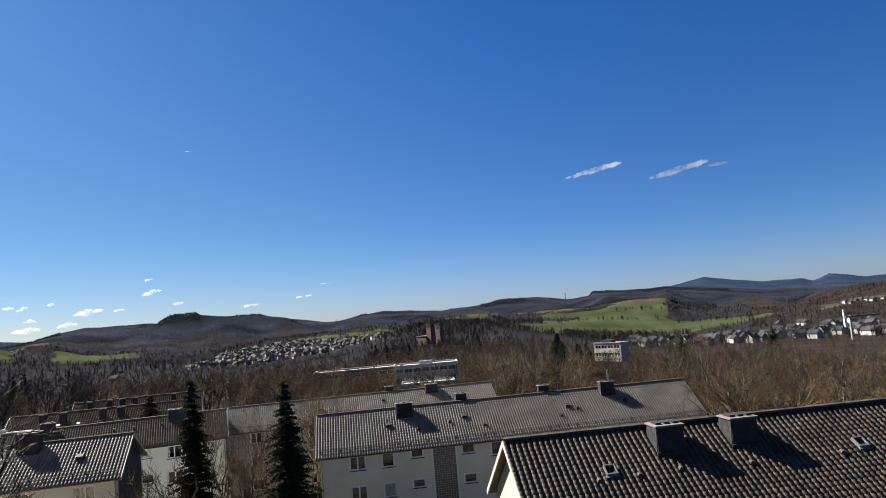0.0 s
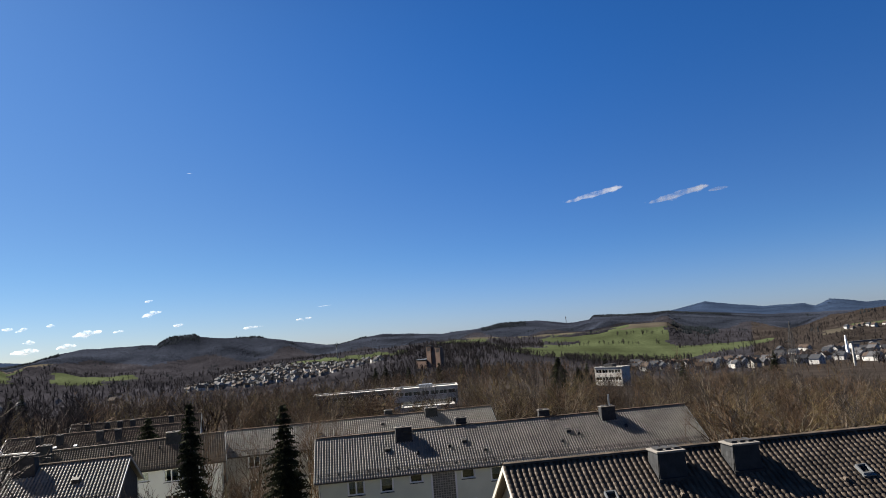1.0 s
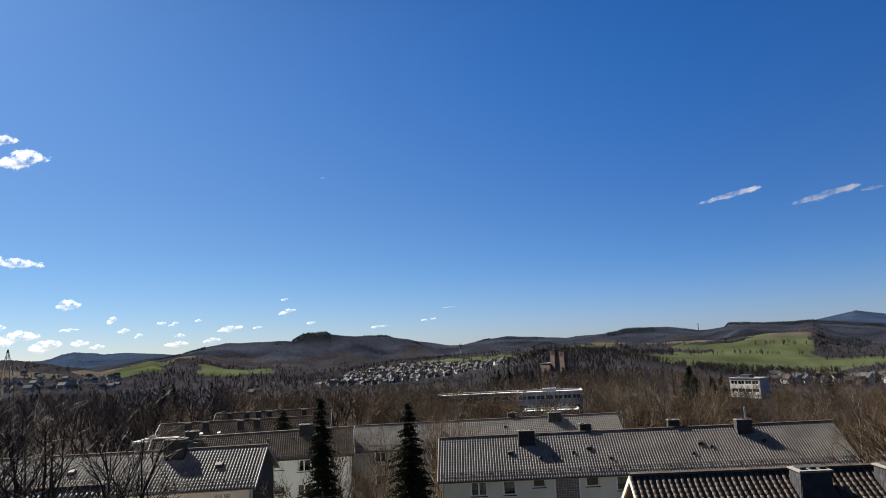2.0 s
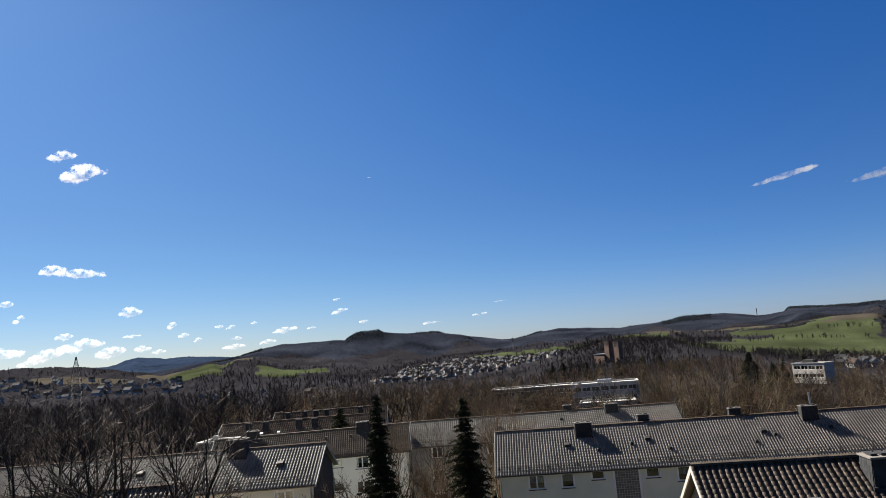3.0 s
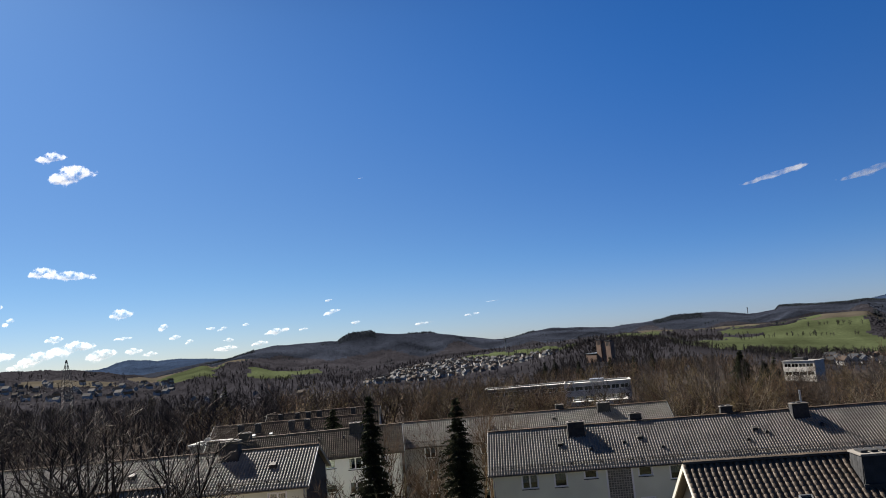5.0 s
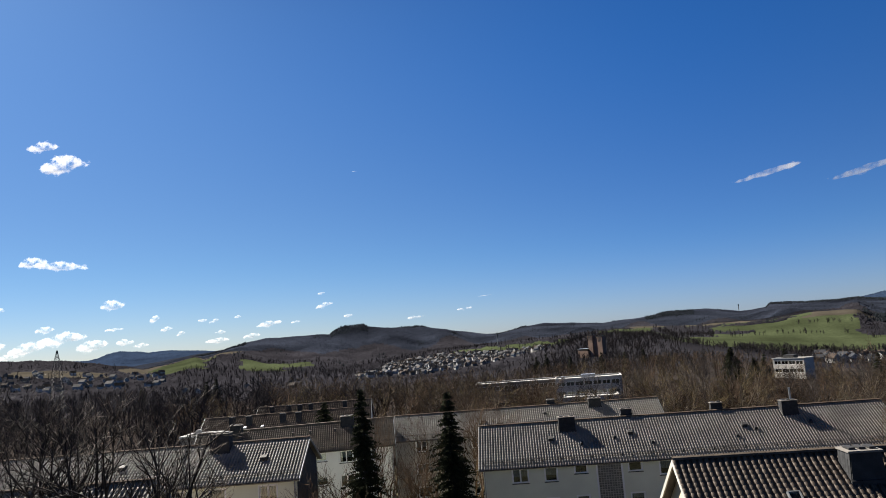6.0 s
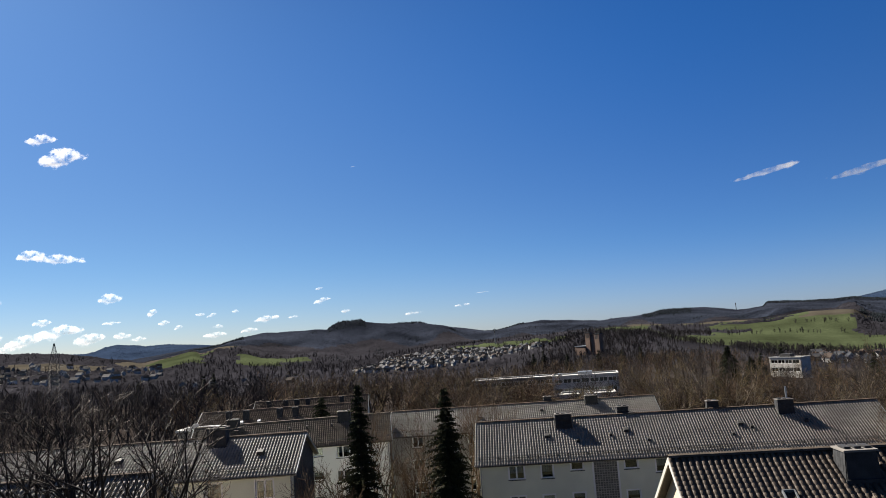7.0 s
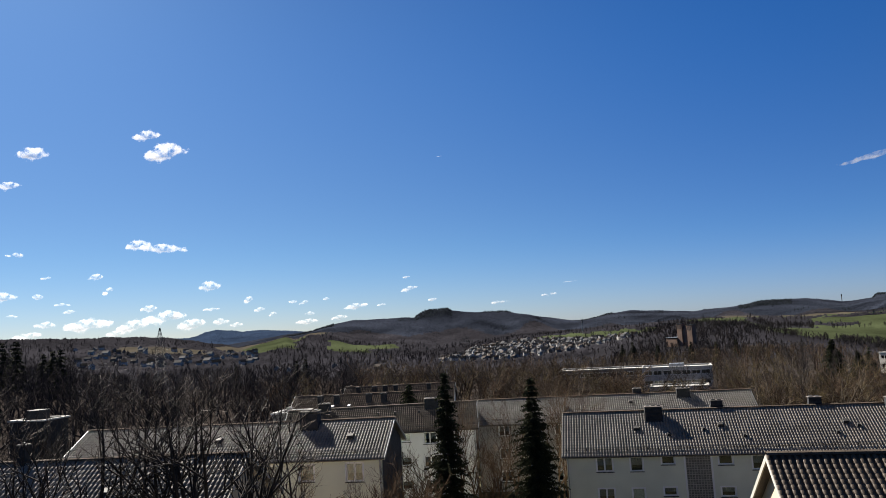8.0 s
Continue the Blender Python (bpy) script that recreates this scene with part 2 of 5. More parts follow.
# how high the land stands against the eye, in degrees, over the bearing, at set distances
RISE = {
    1100: knots((-70, -0.65), (-51.5, -0.65), (-46.4, -0.96), (-40.8, -1.24), (-35.5, -1.60), (-32.2, -0.98), (-28.8, -1.42), (-25.3, -1.77), (-21.5, -2.05), 
                (-19.5, -2.05), (-17.4, -1.62), (-13.2, -1.50), (-8.8, -1.24), (-4.8, -1.11), (-1.6, -0.93), (0.2, -0.99), (2.4, -1.18), (4.7, -1.37), (6.9, -1.73), (9.1, -2.00), 
                (11.2, -2.22), (13.4, -2.43), (15.5, -2.66), (17.5, -2.66), (19.5, -2.66), (21.5, -2.66), (23.4, -2.66), (25.3, -2.66), (27.1, -2.66), 
                (28.9, -2.66), (31.2, -2.66), (60, -2.66)),
    1400: knots((-70, 0.18), (-51.5, 0.18), (-46.4, -0.04), (-40.8, -0.41), (-35.5, -0.96), (-32.2, -0.56), (-28.8, -1.11), (-25.2, -1.41), (-21.4, -1.72), 
                (-17.4, -1.25), (-13.2, -0.94), (-8.8, -0.76), (-4.8, -0.75), (-1.6, -0.48), (0.2, -0.37), (2.5, -0.38), (4.7, -1.15), (6.9, -1.33), (9.1, -1.47), 
                (11.3, -1.52), (13.4, -1.65), (15.6, -1.81), (17.6, -1.93), (19.6, -1.97), (21.6, -1.95), (23.6, -1.85), (25.4, -1.76), (27.3, -1.58), (29, -1.41), 
                (31.3, -1.30), (60, -1.30)),
    1800: knots((-70, 1.16), (-51.5, 1.16), (-49.4, 1.01), (-46, 0.90), (-42.7, 0.83), (-41.5, 0.72), (-40, 0.46), (-38.8, 0.27), (-37.9, 0.09), (-36.7, -0.16), 
                (-35.7, -0.39), (-34.2, -0.10), (-32.1, 0.31), (-31.6, -0.08), (-30.5, 0.31), (-28.8, 0.34), (-27, -0.34), (-25.2, -0.52), (-23.3, -0.50), 
                (-21.4, -0.68), (-20.2, -1.18), (-17.4, -0.95), (-13.2, -0.76), (-8.8, -0.58), (-4.7, -0.44), (-1.6, -0.26), (0.2, -0.19), (2.5, -0.20), 
                (4.8, -0.30), (7, -0.40), (9.2, -0.41), (11.4, -0.33), (13.6, -0.08), (15.3, 0.03), (17, -0.07), (17.7, -0.70), (19.7, -0.96), (21.7, -1.25), 
                (23.6, -1.40), (25.5, -1.35), (27.4, -0.91), (29.2, -0.47), (30.2, -0.30), (31.5, -0.27), (60, -0.27)),
    2600: knots((-70, 0.91), (-51.5, 0.91), (-42.7, 0.39), (-36.7, -0.48), (-35.5, -0.56), (-32.1, 0.24), (-31.2, 0.38), (-30.1, 0.59), (-29.5, 0.77), 
                (-28.1, 1.08), (-27, 1.23), (-25.1, 1.24), (-23.2, 1.21), (-22.1, 1.19), (-21.8, 1.42), (-21.3, 1.67), (-20.5, 1.77), (-19.5, 1.78), (-19.1, 1.54), 
                (-17.2, 1.31), (-16, 1.34), (-14.7, 1.23), (-13.9, 1.03), (-12.2, 0.71), (-10.5, 0.39), (-8.7, -0.03), (-4.7, -0.23), (-1.6, -0.14), (2.6, 0.09), 
                (7, -0.11), (9.7, -0.12), (10.8, 0.23), (13.7, 0.24), (15.8, 0.18), (17, 0.33), (21, -0.16), (23.7, -0.65), (25.6, -0.74), (27.4, -0.78), 
                (31.4, -0.60), (60, -0.60)),
    3400: knots((-70, 0.91), (-51.5, 0.91), (-36.7, -0.35), (-32.1, 0.43), (-25.2, 0.67), (-17.3, 0.83), (-10.5, 0.26), (-8.7, 0.20), (-6.9, 0.58), (-5.1, 0.74), 
                (-2.9, 0.60), (-0.6, 0.36), (0.3, 0.46), (3.1, 0.59), (4, 0.83), (5.3, 0.85), (7.1, 0.82), (9.3, 0.45), (10.2, 0.46), (11.2, 0.55), (11.5, 0.84), 
                (13.7, 0.72), (15.8, 0.66), (17.1, 0.68), (19.9, 0.28), (23.8, -0.20), (26.3, -0.32), (31.4, -0.53), (60, -0.53)),
    4600: knots((-70, 1.06), (-51.5, 1.06), (-40.7, 0.61), (-39.5, 0.58), (-38.7, 0.75), (-38.2, 0.97), (-37.3, 1.14), (-36.7, 1.02), (-36.1, 0.98), (-35.5, 0.86), 
                (-34.6, 0.90), (-33.8, 0.90), (-32.5, 0.78), (-30.3, 0.53), (-28.1, -0.04), (-23.3, 0.50), (-8.8, -0.34), (9.2, -0.30), (15.8, 0.40), (17.5, 0.77), 
                (18.6, 0.97), (19.8, 1.23), (21.9, 0.81), (23.8, 0.50), (25, 0.51), (26.4, 0.48), (27.1, 0.21), (27.6, 0.41), (28.1, 0.64), (29.3, 0.47), 
                (30.3, 0.21), (31.5, 0.24), (60, 0.24)),
}


def land_height(az, d):
    """Height of the land at bearings az (degrees) and distances d, arrays of one shape."""
    az, d = np.asarray(az, float), np.asarray(d, float)
    near = np.interp(d, (0, 20, 85, 150, 300, 600), (3.5, 3.0, -1.2, -4.0, -7.5, -15.0))
    low = np.clip((az - 11) / 4, 0, 1) * 9.0
    near = near - low * np.clip((d - 280) / 320, 0, 1)
    near = near + np.clip((-44 - az) / 7, 0, 1) * np.clip((d - 170) / 150, 0, 1) * np.clip((600 - d) / 150, 0, 1) * 13
    z9 = np.interp(az, (-70, -46, -35, -32, -25, -17, -13, -9, -5, -1.6, 0.2, 2.5, 4.7, 7, 11, 17, 33), (-14, -17, -18, -18, -16, -21, -23, -18.5, -4, 8.5, 8.5, 4.5, -3.5, -14, -27, -35, -37))
    levels, ds = [near * 0 - 15.0 - low, z9], [600, 900]
    for dist, (a, e) in RISE.items():
        levels.append(EYE + dist * np.tan(np.radians(np.interp(az, a, e))))
        ds.append(dist)
    levels.append(levels[-1] - 40)
    ds.append(5200)
    out = near
    for i in range(len(ds) - 1):
        t = np.clip((d - ds[i]) / (ds[i + 1] - ds[i]), 0, 1)
        if i > 1:
            t = t * t * (3 - 2 * t) * 0.6 + t * 0.4
        out = np.where(d > ds[i], levels[i] + (levels[i + 1] - levels[i]) * t, out)
    wob = np.sin(d * 0.011 + az * 0.9) * np.sin(az * 2.3 + d * 0.004) * np.clip((d - 700) / 900, 0, 1) * 1.5
    fold = np.sin((d - 1850) / 750 * np.pi) ** 2 * ((d > 1850) & (d < 2600)) * np.sin(az * 1.25 + d * 0.0022 + 0.6 * np.sin(az * 0.45)) * 13 * np.clip((az + 27) / 3, 0, 1)
    return out + wob + fold


def place_at(az, d, lift=0.0):
    a = math.radians(az)
    return Vector((d * math.sin(a), d * math.cos(a), float(land_height(az, d)) + lift))


def cover(az, d):
    """What grows there: 0 woods, 1 meadow, 2 lawn and gardens, 3 fallow, 4 farther woods tinted blue for haze, 5 beech
    litter, 6 the farthest ridges, tinted bluest.
    """
    w = 1 + 0.06 * np.sin(az * 3.1) + 0.04 * np.sin(az * 7.7 + 2)
    w2 = 0.5 * np.sin(d * 0.013) + 0.3 * np.sin(d * 0.031)
    c = np.zeros(np.broadcast(az, d).shape, int)
    a2 = az + w2
    c = np.where((a2 > -13.2) & (a2 < -3.2) & (d > 1115 + np.clip(-9 - az, 0, 9) * 55) & (d < 1490 * w), 1, c)
    c = np.where((a2 > -0.8) & (a2 < 17.2) & (d > 1010) & (d < 1800), 1, c)
    c = np.where((a2 > -0.8) & (a2 < 3.6) & (d < 1330), 0, c)
    c = np.where((a2 > 3.4) & (a2 < 7.6) & (d > 1425) & (d < 1770), 0, c)
    c = np.where((a2 > 7.6) & (a2 < 10.4) & (d > 1500) & (d < 1570), 0, c)
    c = np.where((a2 > 8.2) & (a2 < 12.5) & (d > 1690) & (d < 1760), 0, c)
    c = np.where((a2 > 13.4) & (a2 < 17.2) & (d > 1700) & (d < 1790), 3, c)
    c = np.where((a2 >= 17.0) & (a2 < 23.6) & (d > 1010 + np.clip(az - 17.5, 0, 9) * 45) & (d < 1400), 1, c)
    c = np.where((a2 > 29.2) & (d > 1400) & (d < 1475), 1, c)
    c = np.where((a2 > 26.6) & (a2 < 28.6) & (d > 1300) & (d < 1420), 3, c)
    c = np.where((a2 > -28.7) & (a2 < -25.4) & (d > 1390) & (d < 1640), 1, c)
    c = np.where((a2 >= -25.6) & (a2 < -23.3) & (d > 1540) & (d < 1660), 1, c)
    c = np.where((a2 > -35.0) & (a2 < -31.2) & (d > 1390) & (d < 1780), 1, c)
    c = np.where((a2 > -37.2) & (a2 <= -35.0) & (d > 1560) & (d < 1860), 3, c)
    c = np.where((a2 > -35.0) & (a2 < -28.8) & (d >= 1790) & (d < 2080), 3, c)
    c = np.where((a2 > -44.0) & (a2 < -38.0) & (d > 1380) & (d < 1560), 3, c)
    c = np.where((a2 > 1.0) & (a2 < 10.0) & (d > 1800) & (d < 1960), 3, c)
    c = np.where(d < 128, 2, c)
    c = np.where((c == 0) & ((d < 560) | ((az > 22.8) & (d < 2000))), 5, c)
    # beyond these distances the ground takes the haze-blue colours
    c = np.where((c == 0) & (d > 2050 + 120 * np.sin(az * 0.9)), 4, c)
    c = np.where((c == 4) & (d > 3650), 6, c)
    return c


def build_ground():
    az = np.concatenate([np.arange(-180, -64, 4.0), np.arange(-64, 44, 0.32), np.arange(44, 180, 4.0)])
    d = np.concatenate([[0.02, 6, 12, 20], 20 * 1.021 ** np.arange(1, 178), 800 * 1.0085 ** np.arange(1, 103), 1920 * 1.021 ** np.arange(0, 47)])
    d = d[d < 5000]
    A, Dd = np.meshgrid(az, d, indexing="ij")
    Z = land_height(np.where(np.abs(A) > 64, np.clip(A, -64, 50), A), Dd)
    V = np.stack([Dd * np.sin(np.radians(A)), Dd * np.cos(np.radians(A)), Z], -1).reshape(-1, 3)
    na, nd = A.shape
    i = np.arange(na)[:, None] * nd + np.arange(nd - 1)[None]
    j = (np.arange(na)[:, None] + 1) % na * nd + np.arange(nd - 1)[None]
    F = np.stack([i, i + 1, j + 1, j], -1).reshape(-1, 4)
    me = raw_mesh("ground", V, F, [FOREST_FLOOR, MEADOW, LAWN, FALLOW, HAZE_FLOOR, BEECH_FLOOR, FAR_HAZE_FLOOR], True)
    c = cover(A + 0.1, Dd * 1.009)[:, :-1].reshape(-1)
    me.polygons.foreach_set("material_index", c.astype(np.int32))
    tagged(new("ground", me), "valley and wooded hills with green meadows and brown winter woods", "ground", kind="structure")


build_ground()
# ---- apartment houses ----
def wall_mesh(length, z0, z1, thick, openings):
    """An upright wall in the xz plane, outer face at y = 0, with openings (x0, x1, z0, z1) cut through."""
    bm = bmesh.new()
    xs = sorted({0, length, *[o[0] for o in openings], *[o[1] for o in openings]})
    zs = sorted({z0, z1, *[o[2] for o in openings], *[o[3] for o in openings]})
    grid = {}
    def v(x, y, z):
        key = (round(x, 4), round(y, 4), round(z, 4))
        if key not in grid:
            grid[key] = bm.verts.new((x, y, z))
        return grid[key]
    def hole(x, z):
        return any(o[0] < x < o[1] and o[2] < z < o[3] for o in openings)
    for xa, xb in zip(xs, xs[1:]):
        for za, zb in zip(zs, zs[1:]):
            if not hole((xa + xb) / 2, (za + zb) / 2):
                bm.faces.new((v(xa, 0, za), v(xb, 0, za), v(xb, 0, zb), v(xa, 0, zb)))
                bm.faces.new((v(xa, thick, zb), v(xb, thick, zb), v(xb, thick, za), v(xa, thick, za)))
    for a, b, c, e in openings:
        for p, q in (((a, c), (b, c)), ((b, c), (b, e)), ((b, e), (a, e)), ((a, e), (a, c))):
            bm.faces.new((bm.verts.new((p[0], 0, p[1])), bm.verts.new((p[0], thick, p[1])), bm.verts.new((q[0], thick, q[1])), bm.verts.new((q[0], 0, q[1]))))
    return bm


def add_window(parent, x, z, w, h, y, kind, blind=0.0, curtain=True, turn=None):
    """A window in an opening whose outer face is at y: frame, panes, sill and what hangs behind."""
    f = 0.095
    specs = [(x, x + w, y + 0.09, y + 0.16, z, z + f), (x, x + w, y + 0.09, y + 0.16, z + h - f, z + h), (x, x + f, y + 0.09, y + 0.16, z + f, z + h - f), (x + w - f, x + w, y + 0.09, y + 0.16, z + f, z + h - f)]
    lights = [(x + f, x + w - f)]
    if kind == "double":
        m = x + w / 2
        specs.append((m - 0.07, m + 0.07, y + 0.085, y + 0.16, z + f, z + h - f))
        lights = [(x + f, m - 0.07), (m + 0.07, x + w - f)]
    b = 0.06      # plaster band round the opening
    band = [(x - b, x, y - 0.025, y + 0.09, z - 0.02, z + h + b), (x + w, x + w + b, y - 0.025, y + 0.09, z - 0.02, z + h + b), (x, x + w, y - 0.025, y + 0.09, z + h, z + h + b)]
    win = part("window", boxes(*specs), WHITE_PAINT, parent, "white framed window")
    part("surround", boxes(*band), WHITE_PAINT, win, "white plaster band")
    for a, c in lights:
        p = part("pane", boxes((a, c, y + 0.12, y + 0.13, z + f, z + h - f)), GLASS, win)
        p.visible_shadow = False
    part("sill", boxes((x - 0.08, x + w + 0.08, y - 0.14, y + 0.09, z - 0.07, z - 0.02), bevel=0.01), SLATE, win, "dark slate sill")
    if blind:
        part("blind", boxes((x + f, x + w - f, y + 0.165, y + 0.18, z + h * (1 - blind), z + h - f)), BLIND, win, "beige roller blind")
    elif curtain:
        bm = bmesh.new()
        n = 14
        row = [[bm.verts.new((x + f + (w - 2 * f) * i / n, y + 0.22 + 0.02 * math.sin(i * 2.1), zz)) for i in range(n + 1)] for zz in (z + 0.42 * h, z + h - f)]
        for i in range(n):
            bm.faces.new((row[0][i], row[0][i + 1], row[1][i + 1], row[1][i]))
        part("curtain", bm, CURTAIN, win, "pale net curtain")
    return win


def tile_profile():
    """Across one tile: a broad roll and a narrow pan, as (across, up) in tile widths and metres."""
    return ((0.0, -0.03), (0.024, 0.018), (0.16, 0.032), (0.40, 0.031), (0.55, 0.018), (0.58, -0.03), (1.0, -0.03))


def tile_arrays(length, slope_len, pitch, tw, tl, skip=None, jitter=0.0, seed=1, lip=0.008):
    """Overlapping tiles on a slope that falls towards -y from the ridge at the origin: vertices and quads."""
    rng = np.random.default_rng(seed)
    prof = np.array(tile_profile())
    cols, rows = int(round(length / tw)), int(round(slope_len / tl))
    tw, tl = length / cols, slope_len / rows
    c, s = math.cos(pitch), math.sin(pitch)
    k = len(prof)
    V, F = [], []
    for r in range(rows):
        for q in range(cols):
            if skip and skip(q, r):
                continue
            j = rng.normal(0, jitter, 3)
            x = (q + prof[:, 0]) * tw + j[0]
            top, low = r * tl + j[1], (r + 1) * tl + 0.05 + j[1]
            def pts(along, up):
                return np.stack([x, np.full(k, -along * c), -along * s + up / c], 1)
            base = len(V) * k
            V += [pts(top, prof[:, 1] * 0.9), pts(low, prof[:, 1] + lip + j[2]), pts(low, prof[:, 1] * 0 - 0.04)]
            for i in range(k - 1):
                F.append((base + k + i, base + k + i + 1, base + i + 1, base + i))
                if lip > 0.002:
                    F.append((base + 2 * k + i, base + 2 * k + i + 1, base + k + i + 1, base + k + i))
    return np.concatenate(V), np.array(F)


def slab(bm, x0, x1, run, pitch, side, thick=0.16, top=0.0):
    """One sloping roof slab under the tiles; side -1 falls towards -y."""
    t = math.tan(pitch)
    pts = [(0, top), (side * run, top - run * t), (side * run, top - run * t - thick), (0, top - thick)]
    vs = [[bm.verts.new((x, y, z)) for y, z in pts] for x in (x0, x1)]
    n = 4
    for i in range(n):
        bm.faces.new((vs[0][i], vs[0][(i + 1) % n], vs[1][(i + 1) % n], vs[1][i]))
    bm.faces.new(vs[0][::-1])
    bm.faces.new(vs[1])


def add_chimney(house, x, run_at, w, dep, height, pitch, flues=3, lean=0.0, cap=RENDER_DARK, cap_over=0.07, pipe=0.0):
    """A slate-clad stack whose front foot stands at run_at from the ridge line; height above that foot."""
    t = math.tan(pitch)
    y0, z0 = -run_at, -run_at * t
    bm = bmesh.new()
    low = min(z0, -abs(-run_at + dep) * t) - 0.3
    lo = [bm.verts.new(p) for p in ((x - lean, y0 - lean, low), (x + w + lean, y0 - lean, low), (x + w + lean, y0 + dep, low), (x - lean, y0 + dep, low))]
    hi = [bm.verts.new(p) for p in ((x, y0, z0 + height), (x + w, y0, z0 + height), (x + w, y0 + dep, z0 + height), (x, y0 + dep, z0 + height))]
    for i in range(4):
        bm.faces.new((lo[i], lo[(i + 1) % 4], hi[(i + 1) % 4], hi[i]))
    bm.faces.new(hi)
    stack = part("chimney", bm, SLATE, house, "slate clad chimney stack")
    top = z0 + height
    part("chimney_cap", boxes((x - cap_over, x + w + cap_over, y0 - cap_over, y0 + dep + cap_over, top, top + 0.07), bevel=0.012), cap, stack, "pale concrete cap slab")
    for i in range(flues):
        cx, cy = x + w * (i + 0.5) / flues, y0 + dep / 2
        bm = bmesh.new()
        box(bm, cx - w / flues * 0.32, cx + w / flues * 0.32, cy - dep * 0.3, cy + dep * 0.3, top + 0.09, top + 0.15)
        part("flue", bm, BLACK_METAL, stack, "dark flue opening")
    if pipe:
        part("flue_pipe", tube(bmesh.new(), [(x + w * 0.7, y0 + dep / 2, top), (x + w * 0.7, y0 + dep / 2, top + pipe)], [0.09, 0.09], 10), ZINC, stack, "steel flue pipe")
    # overlapping slates on the side that faces along the roof
    rows = int(height / 0.2)
    bm = bmesh.new()
    for r in range(rows):
        za = low + 0.35 + (top - low - 0.35) * r / rows
        f0 = (za - low) / (top - low)
        for q in range(5):
            ya = y0 + dep * q / 5
            xx = x - lean * (1 - f0) - 0.018
            vs = [bm.verts.new(p) for p in ((xx - 0.012, ya + 0.01, za), (xx - 0.012, ya + dep / 5 - 0.01, za), (xx + 0.01, ya + dep / 5 - 0.01, za + 0.24), (xx + 0.01, ya + 0.01, za + 0.24))]
            bm.faces.new(vs[::-1])
    part("slate_cladding", bm, SLATE, stack)["kind"] = "stuff"
    # lead flashing round the foot
    part("flashing", boxes((x - lean - 0.05, x + w + lean + 0.05, y0 - lean - 0.06, y0 - lean + 0.02, z0 - 0.10 - lean * t, z0 + 0.06)), SLATE, stack, "dark flashing")
    return stack


def add_vent(house, x, run_at, pitch, size=0.3, high=0.22, mat=None):
    t = math.tan(pitch)
    y, z = -run_at, -run_at * t
    bm = bmesh.new()
    vs = [bm.verts.new(p) for p in ((x, y, z), (x + size, y, z), (x + size, y + size, z + size * t), (x, y + size, z + size * t), (x + 0.03, y - 0.05, z + high), (x + size - 0.03, y - 0.05, z + high), (x + size - 0.03, y + size * 0.6, z + high + size * t * 0.55), (x + 0.03, y + size * 0.6, z + high + size * t * 0.55))]
    for q in ((0, 1, 5, 4), (1, 2, 6, 5), (2, 3, 7, 6), (3, 0, 4, 7), (4, 5, 6, 7)):
        bm.faces.new([vs[i] for i in q])
    bmesh.ops.bevel(bm, geom=bm.edges[:], offset=0.012, segments=1, affect="EDGES")
    return part("roof_vent", bm, mat or TILE_DARK, house, "small dark vent hood")


